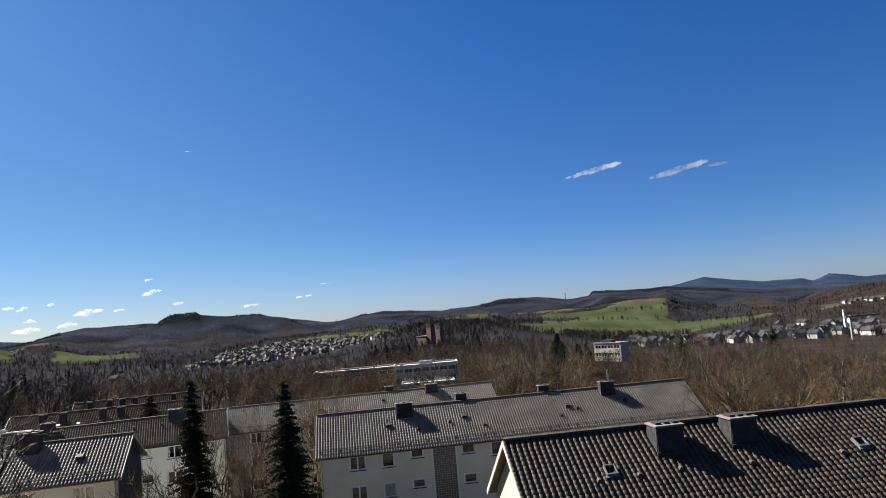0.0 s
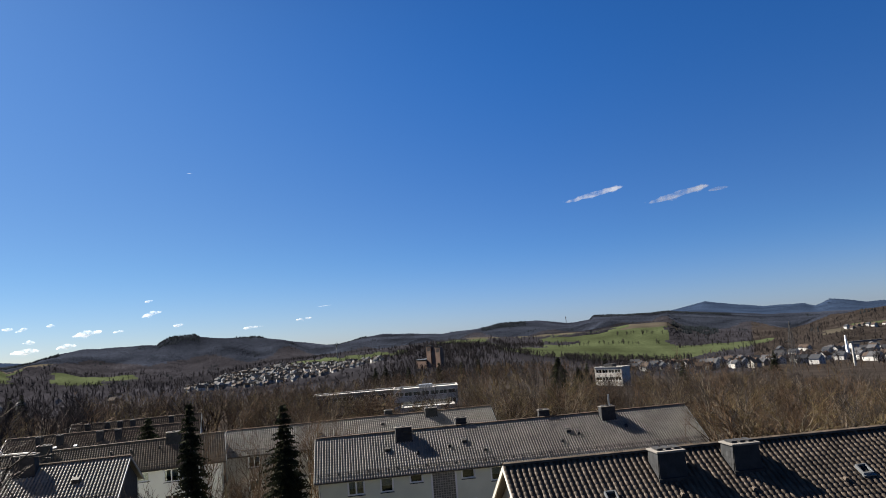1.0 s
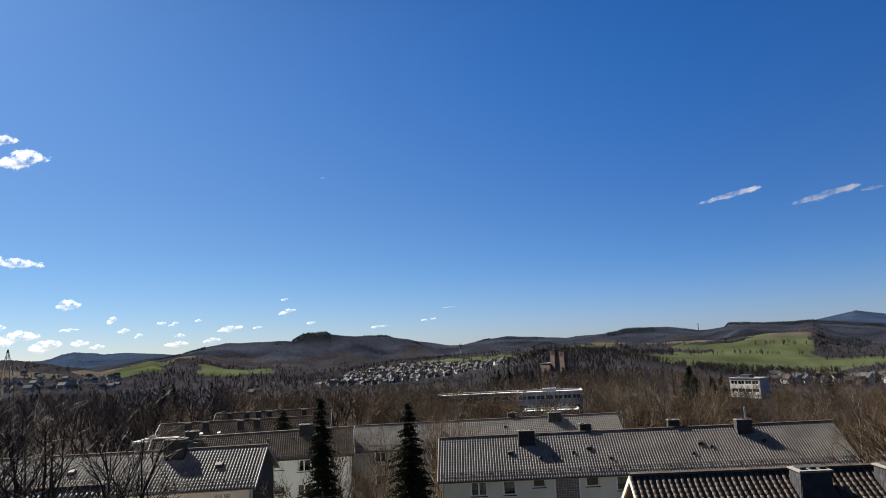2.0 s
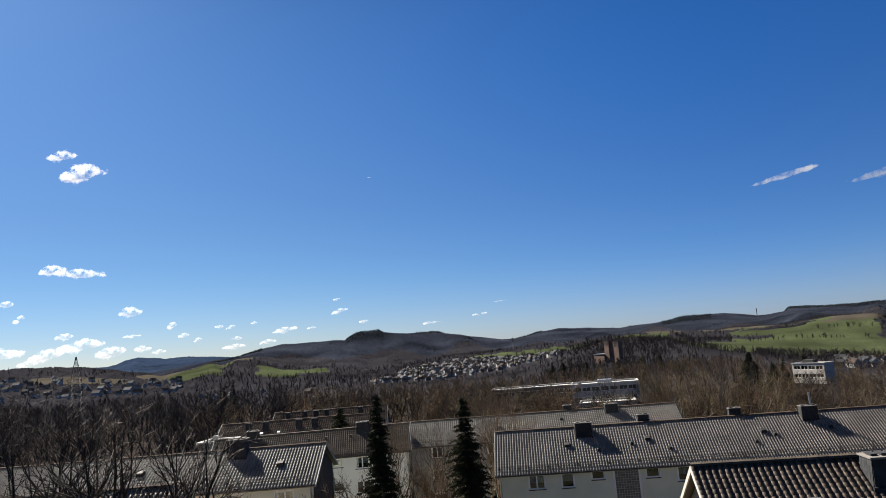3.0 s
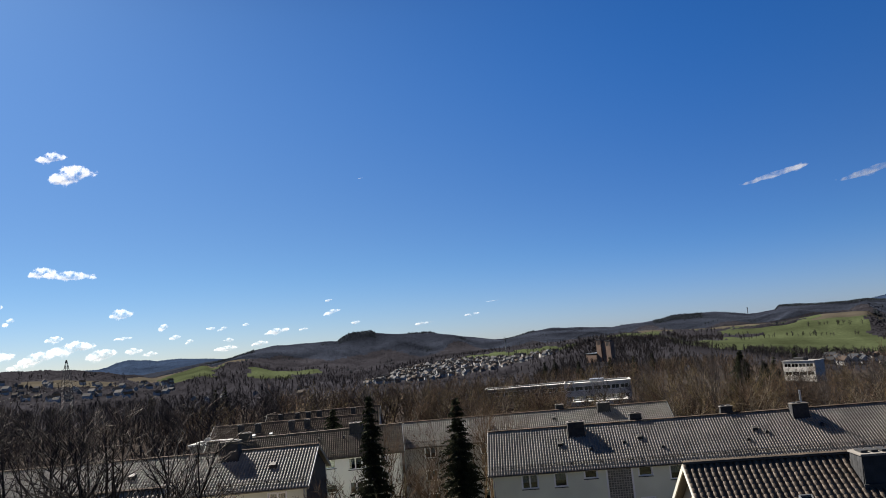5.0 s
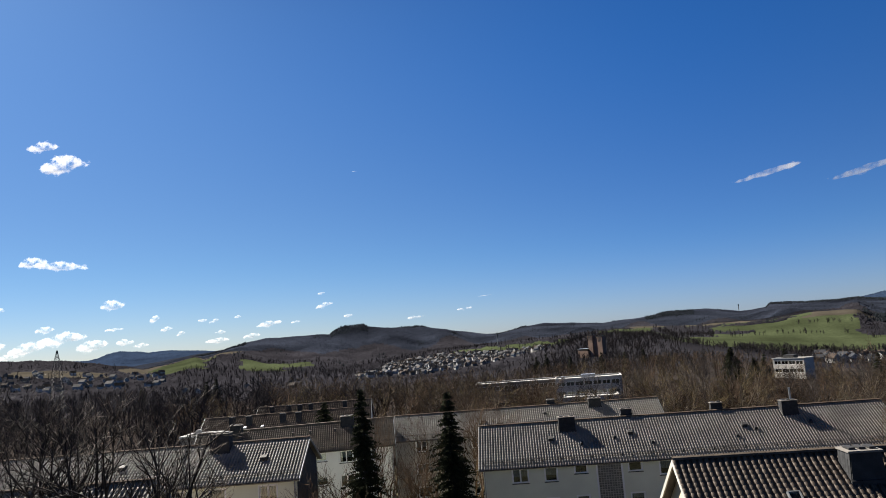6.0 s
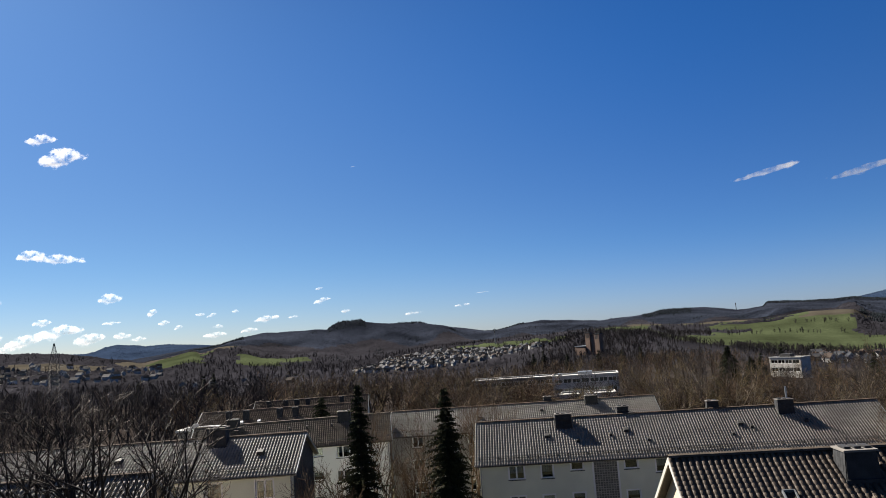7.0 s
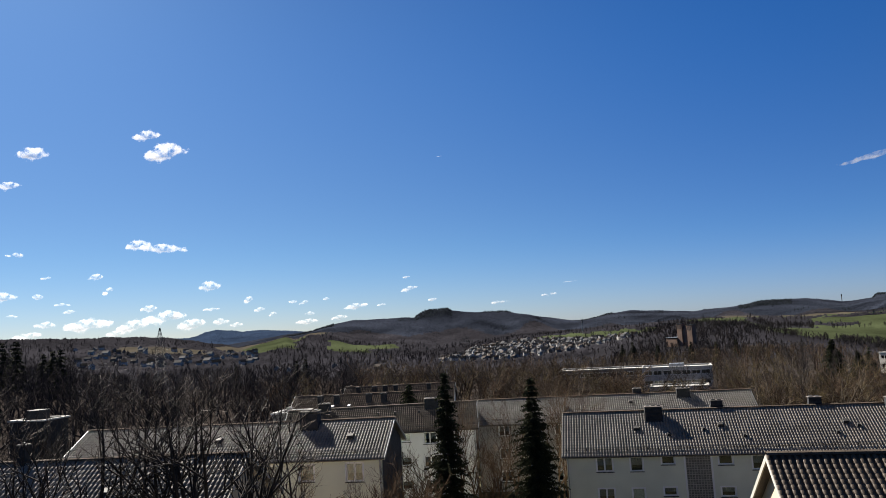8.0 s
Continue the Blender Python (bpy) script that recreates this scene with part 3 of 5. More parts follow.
def apartment_house(left_ridge, beta, length, run, pitch_deg, wall_h, wall_mat, tile_mat, label, windows, rear_run=None, overhang=0.5, tw=0.3, tl=0.34, guards=True, tiles=True, seed=1, jitter=0.002, group="apartment houses", gable_mat=None):
    """A gabled block. Its frame: the left end of the ridge is the origin, x along the ridge, -y towards the front."""
    pitch = radians(pitch_deg)
    t = math.tan(pitch)
    rear = rear_run or run
    base = -run * t - wall_h
    place = Matrix.Translation(left_ridge) @ pose(0, 0, 0, 0, 0, 90 - beta)
    house = thing("apartment_house", place, label, "house", group)
    yw, yr = -(run - overhang), rear - overhang
    top = -(run - overhang) * t - 0.19
    e = 0.35        # the verge's overhang at the ends
    front = part("front_wall", wall_mesh(length - 2 * e, base, top + 0.09, 0.32, [(w[0] - e, w[0] - e + w[2], top - w[1] - w[3], top - w[1]) for w in windows if w[4] != "glass_bricks"]), wall_mat, house)
    front.matrix_local = pose(e, yw, 0)
    part("rear_wall", boxes((e, length - e, yr - 0.3, yr, base, -(yr) * t - 0.08)), wall_mat, house)
    for xg, name in ((e, "gable_wall"), (length - e - 0.3, "gable_wall")):
        bm = bmesh.new()
        prof = [(yw + 0.33, base), (yr - 0.31, base), (yr - 0.31, -(yr - 0.31) * t - 0.09), (0, -0.09), (yw + 0.33, (yw + 0.33) * t - 0.09)]
        vs = [[bm.verts.new((xx, y, z)) for y, z in prof] for xx in (xg, xg + 0.3)]
        for i in range(5):
            bm.faces.new((vs[0][i], vs[0][(i + 1) % 5], vs[1][(i + 1) % 5], vs[1][i]))
        bm.faces.new(vs[0][::-1])
        bm.faces.new(vs[1])
        part(name, bm, gable_mat or wall_mat, house)
    bm = bmesh.new()
    slab(bm, 0.06, length - 0.06, run - 0.04, pitch, -1, top=-0.05)
    slab(bm, 0.06, length - 0.06, rear - 0.04, pitch, 1)
    roof = part("roof", bm, tile_mat, house, "pitched tiled roof")
    if tiles:
        V, F = tile_arrays(length, run / math.cos(pitch), pitch, tw, tl, tiles if callable(tiles) else None, jitter, seed, 0.006 if wall_mat is RENDER_CREAM else 0.004)
        ob = new("roof_tiles", raw_mesh("roof_tiles", V, F, tile_mat))
        ob.parent = roof
        ob["kind"] = "stuff"
        cols = int(length / 0.36)
        bm = bmesh.new()      # ridge caps
        for i in range(cols):
            x0, x1 = i * length / cols, (i + 1) * length / cols + 0.02
            ring = [[bm.verts.new((x, 0.13 * math.cos(a) * k, 0.02 + 0.11 * math.sin(a) * k)) for a in (0.0, 0.7, 1.57, 2.44, 3.14)] for x, k in ((x0, 1.0), (x1, 1.1))]
            for q in range(4):
                bm.faces.new((ring[0][q], ring[1][q], ring[1][q + 1], ring[0][q + 1]))
            bm.faces.new(ring[1])
        part("ridge_capping", bm, TILE_DARK if tile_mat is TILE_GREY else tile_mat, roof)
    # verge boards, gutter and down pipe
    for x0 in (-0.02, length - 0.03):
        bm = bmesh.new()
        for side, rr in ((-1, run), (1, rear)):
            vs = [[bm.verts.new((x, side * y, -y * t + z)) for y, z in ((0, 0.02), (rr, 0.02), (rr, -0.2), (0, -0.2))] for x in (x0, x0 + 0.05)]
            for i in range(4):
                bm.faces.new((vs[0][i], vs[0][(i + 1) % 4], vs[1][(i + 1) % 4], vs[1][i]))
            bm.faces.new(vs[0][::-1])
            bm.faces.new(vs[1])
        part("verge_board", bm, RENDER_STONE if wall_mat is RENDER_CREAM else ZINC, roof, "painted verge board")
    bm = bmesh.new()
    n = 6
    ring = [[bm.verts.new((x, -run - 0.07 + 0.075 * math.cos(a), -run * t - 0.03 - 0.075 * math.sin(a))) for a in [math.pi * i / n for i in range(n + 1)]] for x in (0.0, length)]
    for i in range(n):
        bm.faces.new((ring[0][i], ring[0][i + 1], ring[1][i + 1], ring[1][i]))
    part("gutter", bm, STEEL, roof, "half-round dark metal gutter")
    for x in (e + 0.12, length - e - 0.12):
        part("down_pipe", tube(bmesh.new(), [(x, -run - 0.05, -run * t - 0.1), (x, yw - 0.08, top - 0.2), (x, yw - 0.08, base)], [0.05] * 3, 8), ZINC, house)
    if guards:
        bm = bmesh.new()
        y = -run + 0.55
        for i in range(int(length / 0.9)):
            x = 0.4 + i * 0.9
            box(bm, x, x + 0.06, y - 0.02, y + 0.04, y * t + 0.02, y * t + 0.26)
        for zz in (0.12, 0.22):
            box(bm, 0.3, length - 0.3, y - 0.01, y + 0.02, y * t + zz, y * t + zz + 0.03)
        part("snow_guard", bm, BLACK_METAL, roof, "dark metal snow guard")
    # unseen dark sheet added behind the windows so that the rooms look dim
    part("inner_wall", boxes((e + 0.4, length - e - 0.4, yw + 2.4, yw + 2.5, base + 0.1, top - 0.1)), BLACK_METAL if not tiles else SLATE, house, "dark sheet added to dim the rooms")
    part("plinth", boxes((e - 0.04, length - e + 0.04, yw - 0.04, yw, base, base + 0.7)), CONCRETE, house, "grey plinth")
    for w in windows:
        x, down, ww, hh, kind = w[:5]
        z = top - down - hh
        if kind == "glass_bricks":
            continue
        add_window(house, x, z, ww, hh, yw, kind, *w[5:])
    return house, yw, top, base


def glass_brick_strip(house, x, w, yw, z0, z1):
    """A tall stairwell light of glass bricks in a frame."""
    strip = part("stair_light", boxes((x, x + 0.16, yw - 0.05, yw + 0.0, z0, z1), (x + w - 0.16, x + w, yw - 0.05, yw, z0, z1), (x + 0.16, x + w - 0.16, yw - 0.05, yw, z1 - 0.14, z1)), RENDER_WHITE, house, "glass brick stairwell light")
    bm = bmesh.new()
    n, rows = 9, int((z1 - z0 - 0.14) / 0.21)
    for r in range(rows):
        for c in range(n):
            a = x + 0.16 + (w - 0.32) * c / n
            za = z0 + r * 0.21
            pr = 0.03 if random.random() < 0.75 else 0.015
            box(bm, a + 0.025, a + (w - 0.32) / n - 0.02, yw - pr, yw + 0.02, za + 0.025, za + 0.19)
    ob = part("glass_bricks", bm, GLASS_BRICK, strip)
    ob["kind"] = "stuff"
    part("mortar", boxes((x + 0.16, x + w - 0.16, yw - 0.008, yw - 0.002, z0, z1 - 0.14)), CONCRETE, strip)


# house A: the long grey-roofed block in the middle
def long_block():
    wins = []
    for s in range(3):
        d = 0.20 + s * 2.7
        for x, w, h, kind in ((3.0, 1.45, 1.25, "double"), (5.95, 1.12, 1.25, "single"), (8.65, 1.15, 0.75, "single"), (13.45, 1.2, 0.85, "single"),
                              (16.2, 1.15, 1.25, "single"), (18.6, 1.45, 1.25, "double"), (22.4, 1.45, 1.25, "double"), (25.3, 1.12, 1.25, "single"), (28.0, 1.15, 0.75, "single"), (33.0, 1.2, 0.85, "single"), (35.3, 1.1, 1.25, "single")):
            blind = 0.95 if (s == 1 and x == 5.95) else 0.0
            wins.append((x, d + (0.1 if h < 1 else 0.15), w, h, kind, blind, not (s == 0 and h < 1)))
    house, yw, top, base = apartment_house((-13.72, 70.68, 9.35), 82.6, 37.8, 4.96, 33.2, 8.4, RENDER_GREY, TILE_GREY, "long three-storey block with pale walls and grey tiled roof", wins, tw=0.245, tl=0.34, seed=3)
    glass_brick_strip(house, 10.55, 2.4, yw, base + 0.7, top - 0.06)
    p = radians(33.2)
    add_chimney(house, 7.8, 1.28, 1.5, 0.95, 1.3, p, lean=0.03)
    add_chimney(house, 28.55, 1.05, 1.4, 0.9, 1.25, p, pipe=1.2, lean=0.03)
    for x in (13.9, 22.45):
        add_chimney(house, x, -0.35, 1.05, 0.6, 0.44, p, lean=0.0, flues=2)
    for x, r in ((6.6, 2.3), (14.0, 2.15), (24.4, 2.15)):
        add_vent(house, x, r, p, 0.5, 0.26, BLACK_METAL)
    for x, r in ((9.5, 3.0), (12.6, 2.5), (15.9, 3.3), (25.4, 2.5), (30.4, 2.2), (23.5, 3.2)):
        add_vent(house, x, r, p, 0.28, 0.25, BLACK_METAL)


long_block()


# house B: behind A
def rear_block():
    wins = []
    for s in range(3):
        for x, w, h, kind in ((2.9, 1.3, 1.25, "double"), (7.0, 1.0, 1.25, "single"), (9.6, 1.3, 1.25, "double"), (14.5, 1.2, 1.2, "double"), (19, 1.2, 1.2, "double"), (24, 1.2, 1.2, "double")):
            wins.append((x, 0.3 + s * 2.65, w, h, kind))
    house, yw, top, base = apartment_house((-27.66, 87.74, 9.07), 80.6, 32.7, 4.36, 30.1, 8.0, RENDER_STONE, TILE_GREY, "three-storey block with weathered grey walls and grey tiled roof", wins, tw=0.25, tl=0.34, seed=4)
    p = radians(30.1)
    add_chimney(house, 24.2, 0.9, 1.45, 0.9, 1.0, p, lean=0.03)
    add_chimney(house, 19.2, -0.3, 0.95, 0.6, 0.4, p, flues=2)
    for x, r in ((11.0, 2.2), (18.5, 1.6)):
        add_vent(house, x, r, p, 0.42, 0.26, BLACK_METAL)


rear_block()


# house C: the near roof with brown tiles
def near_house():
    p = radians(29.9)
    near_tile = lambda q, r: q < 25 and r < 12
    house, yw, top, base = apartment_house((1.65, 27.95, 13.03), 83.6, 26.0, 5.3, 29.9, 8.4, RENDER_CREAM, TILE_BROWN, "cream house with brown concrete tile roof and slate chimneys", [], tw=0.225, tl=0.24, guards=False, seed=5, jitter=0.002, overhang=0.6, tiles=near_tile)
    c = math.cos(p)
    for x in (5.6, 8.53):
        add_chimney(house, x, 1.63 * c, 1.0, 0.95, 0.95, p, lean=0.06)
    for x, s in ((3.28, 2.5), (13.0, 2.5)):
        add_skylight(house, x, s * c, p)
    for x, s in ((2.85, 2.75), (4.35, 2.7), (5.95, 2.6), (8.6, 2.7), (12.15, 2.7)):
        add_vent(house, x, s * c, p, 0.16, 0.13, TILE_BROWN)
    roof = next(c for c in house.children if c.name.startswith("roof") and len(c.children) > 2)
    single_tiles(roof, 26.0, 5.3 / c, p, 0.225, 0.24, near_tile)
    return house


def single_tiles(roof, length, slope_len, pitch, tw, tl, chosen):
    """The nearest tiles, each an object of its own on one of three shared meshes."""
    cols, rows = int(round(length / tw)), int(round(slope_len / tl))
    tw, tl = length / cols, slope_len / rows
    shapes = []
    for k in range(3):
        V, F = tile_arrays(tw, tl, pitch, tw, tl, None, 0.002, 60 + k, 0.006)
        shapes.append(raw_mesh("tile", V, F, TILE_BROWN))
    for r in range(rows):
        for q in range(cols):
            if chosen(q, r):
                ob = new("tile", shapes[random.randrange(3)])
                ob.parent = roof
                ob.matrix_local = pose(q * tw + random.gauss(0, 0.003), -r * tl * math.cos(pitch), -r * tl * math.sin(pitch) + random.uniform(0, 0.004), 0, 0, random.gauss(0, 0.5))


def add_skylight(house, x, run_at, pitch):
    """A small opening roof light with a zinc frame."""
    c, s = math.cos(pitch), math.sin(pitch)
    w, l = 0.42, 0.5
    def pt(a, b, up):
        return (x + a, -run_at + b * c - up * s, -run_at * s / c + b * s + up * c)
    bm = bmesh.new()
    def bar(a0, a1, b0, b1, u0, u1):
        vs = [bm.verts.new(pt(a, b, u)) for u in (u0, u1) for a, b in ((a0, b0), (a1, b0), (a1, b1), (a0, b1))]
        for q in ((3, 2, 1, 0), (4, 5, 6, 7), (0, 1, 5, 4), (1, 2, 6, 5), (2, 3, 7, 6), (3, 0, 4, 7)):
            bm.faces.new([vs[i] for i in q])
    for a0, a1, b0, b1 in ((0, w, 0, 0.06), (0, w, l - 0.04, l), (0, 0.04, 0.06, l - 0.04), (w - 0.04, w, 0.06, l - 0.04)):
        bar(a0, a1, b0, b1, 0.0, 0.13)
    bar(-0.04, w + 0.04, -0.10, 0.0, 0.02, 0.07)
    frame_ob = part("skylight", bm, ZINC, house, "small zinc framed roof light")
    bm = bmesh.new()
    bm.faces.new([bm.verts.new(pt(a, b, 0.10)) for a, b in ((0.03, 0.05), (w - 0.03, 0.05), (w - 0.03, l - 0.03), (0.03, l - 0.03))])
    part("pane", bm, GLASS, frame_ob).visible_shadow = False


near_house()
# ---- more blocks ----
def side_blocks():
    wins = []
    for s in range(3):
        for x, w, h, kind in ((4.0, 1.2, 1.2, "single"), (8.5, 1.2, 1.2, "single"), (13.0, 1.2, 1.2, "double"), (17.5, 1.3, 1.25, "double"), (20.2, 1.2, 1.3, "single"), (23.9, 1.35, 1.4, "double")):
            wins.append((x, 0.45 + s * 2.7, w, h, kind))
    # gables get dark slate to paint in the end's shade and tree cover
    house, yw, top, base = apartment_house((-50.86, 48.79, 11.19), 77.2, 27.05, 4.74, 26.3, 8.6, RENDER_GREY, TILE_GREY, "three-storey block with pale walls and bright grey tiled roof", wins, tw=0.24, tl=0.36, seed=7, gable_mat=SLATE)
    p = radians(26.3)
    add_chimney(house, 19.4, 1.15, 1.45, 1.0, 1.45, p, lean=0.03)
    add_vent(house, 23.6, 2.5, p, 0.55, 0.3, BLACK_METAL)
    add_vent(house, 12.6, 2.4, p, 0.55, 0.3, BLACK_METAL)
    # the white block behind it
    wins = []
    for s in range(3):
        for x, w, h, kind in ((2.5, 1.3, 1.2, "double"), (6.0, 1.3, 1.2, "double"), (9.6, 1.3, 1.2, "double"), (13.55, 1.5, 0.95, "single"), (16.5, 1.5, 1.3, "double"), (19.4, 1.3, 1.3, "double")):
            wins.append((x, 0.35 + s * 2.65, w, h, kind, 0.9 if s == 0 and x == 13.55 else 0.0))
    house, yw, top, base = apartment_house((-48.3, 76.55, 9.42), 71.4, 22.9, 4.5, 30, 8.1, RENDER_WHITE, TILE_UMBER, "white three-storey block with brown tiled roof", wins, tw=0.25, tl=0.36, seed=8)
    glass_brick_strip(house, 11.2, 1.7, yw, base + 0.7, top - 0.1)
    p = radians(30)
    add_chimney(house, 16.7, 0.9, 1.5, 0.9, 1.15, p, lean=0.03)
    add_chimney(house, 3.9, 0.9, 1.3, 0.9, 1.2, p, lean=0.03)
    for x in (11.0, 13.0, 15.9):
        add_vent(house, x, 1.6, p, 0.22, 0.35, BLACK_METAL)
    # the low roof in front, below the bare trees
    house, yw, top, base = apartment_house((-43.3, 25.85, 12.5), 76.4, 22.0, 5.0, 30, 8.6, RENDER_CREAM, TILE_GREY, "house with grey tiled roof behind bare trees", [], tw=0.24, tl=0.35, guards=True, seed=9)
    add_chimney(house, 9.7, 0.2, 0.4, 0.4, 1.0, radians(30), flues=1)
    add_vent(house, 15.6, 2.4, radians(30), 0.5, 0.25, BLACK_METAL)


side_blocks()


def terrace_rows():
    """Dark roofs further down the slope."""
    for (x, y, z), beta, length, chims in (((-62.0, 100.4, 9.0), 78, 24.0, (4.3, 6.9, 12.0, 14.4)), ((-68.0, 128.8, 8.0), 75, 22.0, (2.6, 5.8, 7.9, 10.0, 16.5))):
        house, yw, top, base = apartment_house((x, y, z), beta, length, 5.2, 33, 6.6, RENDER_STONE, TILE_DARK, "terrace of houses with dark brown tiled roof", [(2.0, 0.4, 1.2, 1.2, "double"), (5.0, 0.4, 1.2, 1.2, "double")], tw=0.34, tl=0.5, guards=False, seed=int(length), group="terraced houses")
        for c in chims:
            add_chimney(house, c, 1.9, 0.8, 0.6, 1.25, radians(33), flues=2, cap=SLATE)
        for c in chims[:2]:
            add_vent(house, c + 2.3, 2.6, radians(33), 0.5, 0.2, ZINC)


terrace_rows()


def flat_block(az, d, top_z, length, depth, storeys, beta, label, wall, bands=True, penthouse=None, group=""):
    """A flat-roofed block: walls with real window bands, parapet and roof sheet. Its left front top corner is at az, d."""
    a = math.radians(az)
    place = Matrix.Translation((d * math.sin(a), d * math.cos(a), top_z)) @ pose(0, 0, 0, 0, 0, 90 - beta)
    h = thing("flat_roofed_building", place, label, "building", group)
    ht = storeys * 3.3
    ops = []
    if bands:
        for s in range(storeys):
            n = max(3, int(length / 3.2))
            for i in range(n):
                x0 = 0.5 + (length - 1.0) * i / n
                ops.append((x0 + 0.2, x0 + (length - 1.0) / n - 0.2, -1.0 - s * 3.3 - 1.5, -1.0 - s * 3.3))
    part("front_wall", wall_mesh(length, -ht - 6, 0, 0.3, ops), wall, h)
    for o in ops:
        w = part("window", boxes((o[0], o[1], 0.12, 0.18, o[2], o[2] + 0.08), (o[0], o[1], 0.12, 0.18, o[3] - 0.08, o[3]), (o[0], o[0] + 0.08, 0.12, 0.18, o[2] + 0.08, o[3] - 0.08), (o[1] - 0.08, o[1], 0.12, 0.18, o[2] + 0.08, o[3] - 0.08), ((o[0] + o[1]) / 2 - 0.04, (o[0] + o[1]) / 2 + 0.04, 0.12, 0.18, o[2] + 0.08, o[3] - 0.08)), WHITE_PAINT, h)
        part("pane", boxes((o[0] + 0.08, o[1] - 0.08, 0.14, 0.15, o[2] + 0.08, o[3] - 0.08)), GLASS, w).visible_shadow = False
    part("side_wall", boxes((0, 0.3, 0.31, depth, -ht - 6, 0)), wall, h)
    part("side_wall", boxes((length - 0.3, length, 0.31, depth, -ht - 6, 0)), wall, h)
    part("rear_wall", boxes((0.31, length - 0.31, depth - 0.3, depth, -ht - 6, 0)), wall, h)
    part("roof", boxes((0.31, length - 0.31, 0.31, depth - 0.31, -0.5, -0.25)), CONCRETE, h, "pale gravel flat roof")
    part("parapet", boxes((-0.25, length + 0.25, -0.25, 0.3, 0.003, 0.22), (-0.25, length + 0.25, depth - 0.3, depth + 0.25, 0.003, 0.22), (-0.25, 0.3, 0.3, depth - 0.3, 0.003, 0.22), (length - 0.3, length + 0.25, 0.3, depth - 0.3, 0.003, 0.22)), CONCRETE, h, "pale parapet")
    for p in penthouse or ():
        part("roof_housing", boxes((p[0], p[1], p[2], p[3], -0.25, p[4]), bevel=0.08), p[5], h, "plant housing on the flat roof")
    return h


flat_block(-10.9, 268, 0.9, 30.0, 12, 1, 84, "long low pale school wing with flat roof", RENDER_DARK)
flat_block(-4.7, 258, 1.35, 22.8, 12, 2, 88, "pale flat-roofed school building with window bands", RENDER_STONE, penthouse=((9.0, 14.0, 3.0, 8.0, 1.0, ZINC), (2.0, 3.5, 4.0, 6.0, 0.7, ZINC)))
flat_block(-4.2, 238, -3.4, 17.5, 10, 1, 88, "low annex with gravel flat roof", RENDER_STONE)
flat_block(11.15, 338, -0.6, 14.5, 6.5, 2, 138, "pale flat-roofed building with dark plant room", RENDER_STONE, penthouse=((4.0, 9.0, 1.5, 4.5, 1.4, BLACK_METAL),))
flat_block(-50.9, 128, 8.2, 6.0, 5, 1, 86, "flat-roofed house with dark roof turret", SLATE, bands=False, penthouse=((1.6, 4.0, 1.2, 3.6, 1.5, SLATE),))
flat_block(-33.4, 106, 7.7, 4.2, 4, 1, 80, "low building with pale flat roof", RENDER_DARK, bands=False, penthouse=((1.4, 2.1, 1.5, 2.2, 0.8, CONCRETE),))


def castle_church():
    """Brick church with two square towers on a wooded hill."""
    d, a = 700, math.radians(-2.72)
    base = place_at(-1.6, 700).z - 4
    h = thing("brick_church", Matrix.Translation((d * math.sin(a), d * math.cos(a), 0)) @ pose(0, 0, 0, 0, 0, -44) @ Matrix.Diagonal((1.2, 1.0, 1.0, 1.0)), "red brick church with two square towers among trees", "church")
    zt = EYE - 700 * math.tan(radians(0.47))
    bm = bmesh.new()
    vs = [[bm.verts.new((x, y, z)) for x, z in ((0, base), (11.4, base), (11.4, zt - 14.2), (0, zt - 12.6))] for y in (0, 14)]
    for i in range(4):
        bm.faces.new((vs[0][i], vs[0][(i + 1) % 4], vs[1][(i + 1) % 4], vs[1][i]))
    bm.faces.new(vs[0][::-1])
    bm.faces.new(vs[1])
    nave = part("nave", bm, BRICK_RED, h)
    part("nave_roof", boxes((-0.3, 11.3, -0.3, 14.3, zt - 12.4, zt - 12.0)), ZINC, nave, "pale metal roof edge")
    for x0, x1, top in ((11.5, 16.3, zt), (21.5, 26.5, zt - 1.6)):
        tower = part("tower", boxes((x0, x1, 1, 6, base, top)), BRICK_RED, h, "square brick tower")
        part("tower_top", boxes((x0 - 0.2, x1 + 0.2, 0.8, 6.2, top, top + 0.5)), SLATE, tower)
        for k in range(3):
            part("belfry_slot", boxes((x0 + 0.8 + k * 1.3, x0 + 1.4 + k * 1.3, 0.93, 0.99, top - 4.5, top - 1.2)), BLACK_METAL, tower, "dark belfry slot")
    part("link_wing", boxes((16.4, 21.4, 2, 10, base, zt - 3.5), (17.3, 20.4, 3, 9, zt - 3.49, zt - 1.6)), BRICK_RED, h)


castle_church()


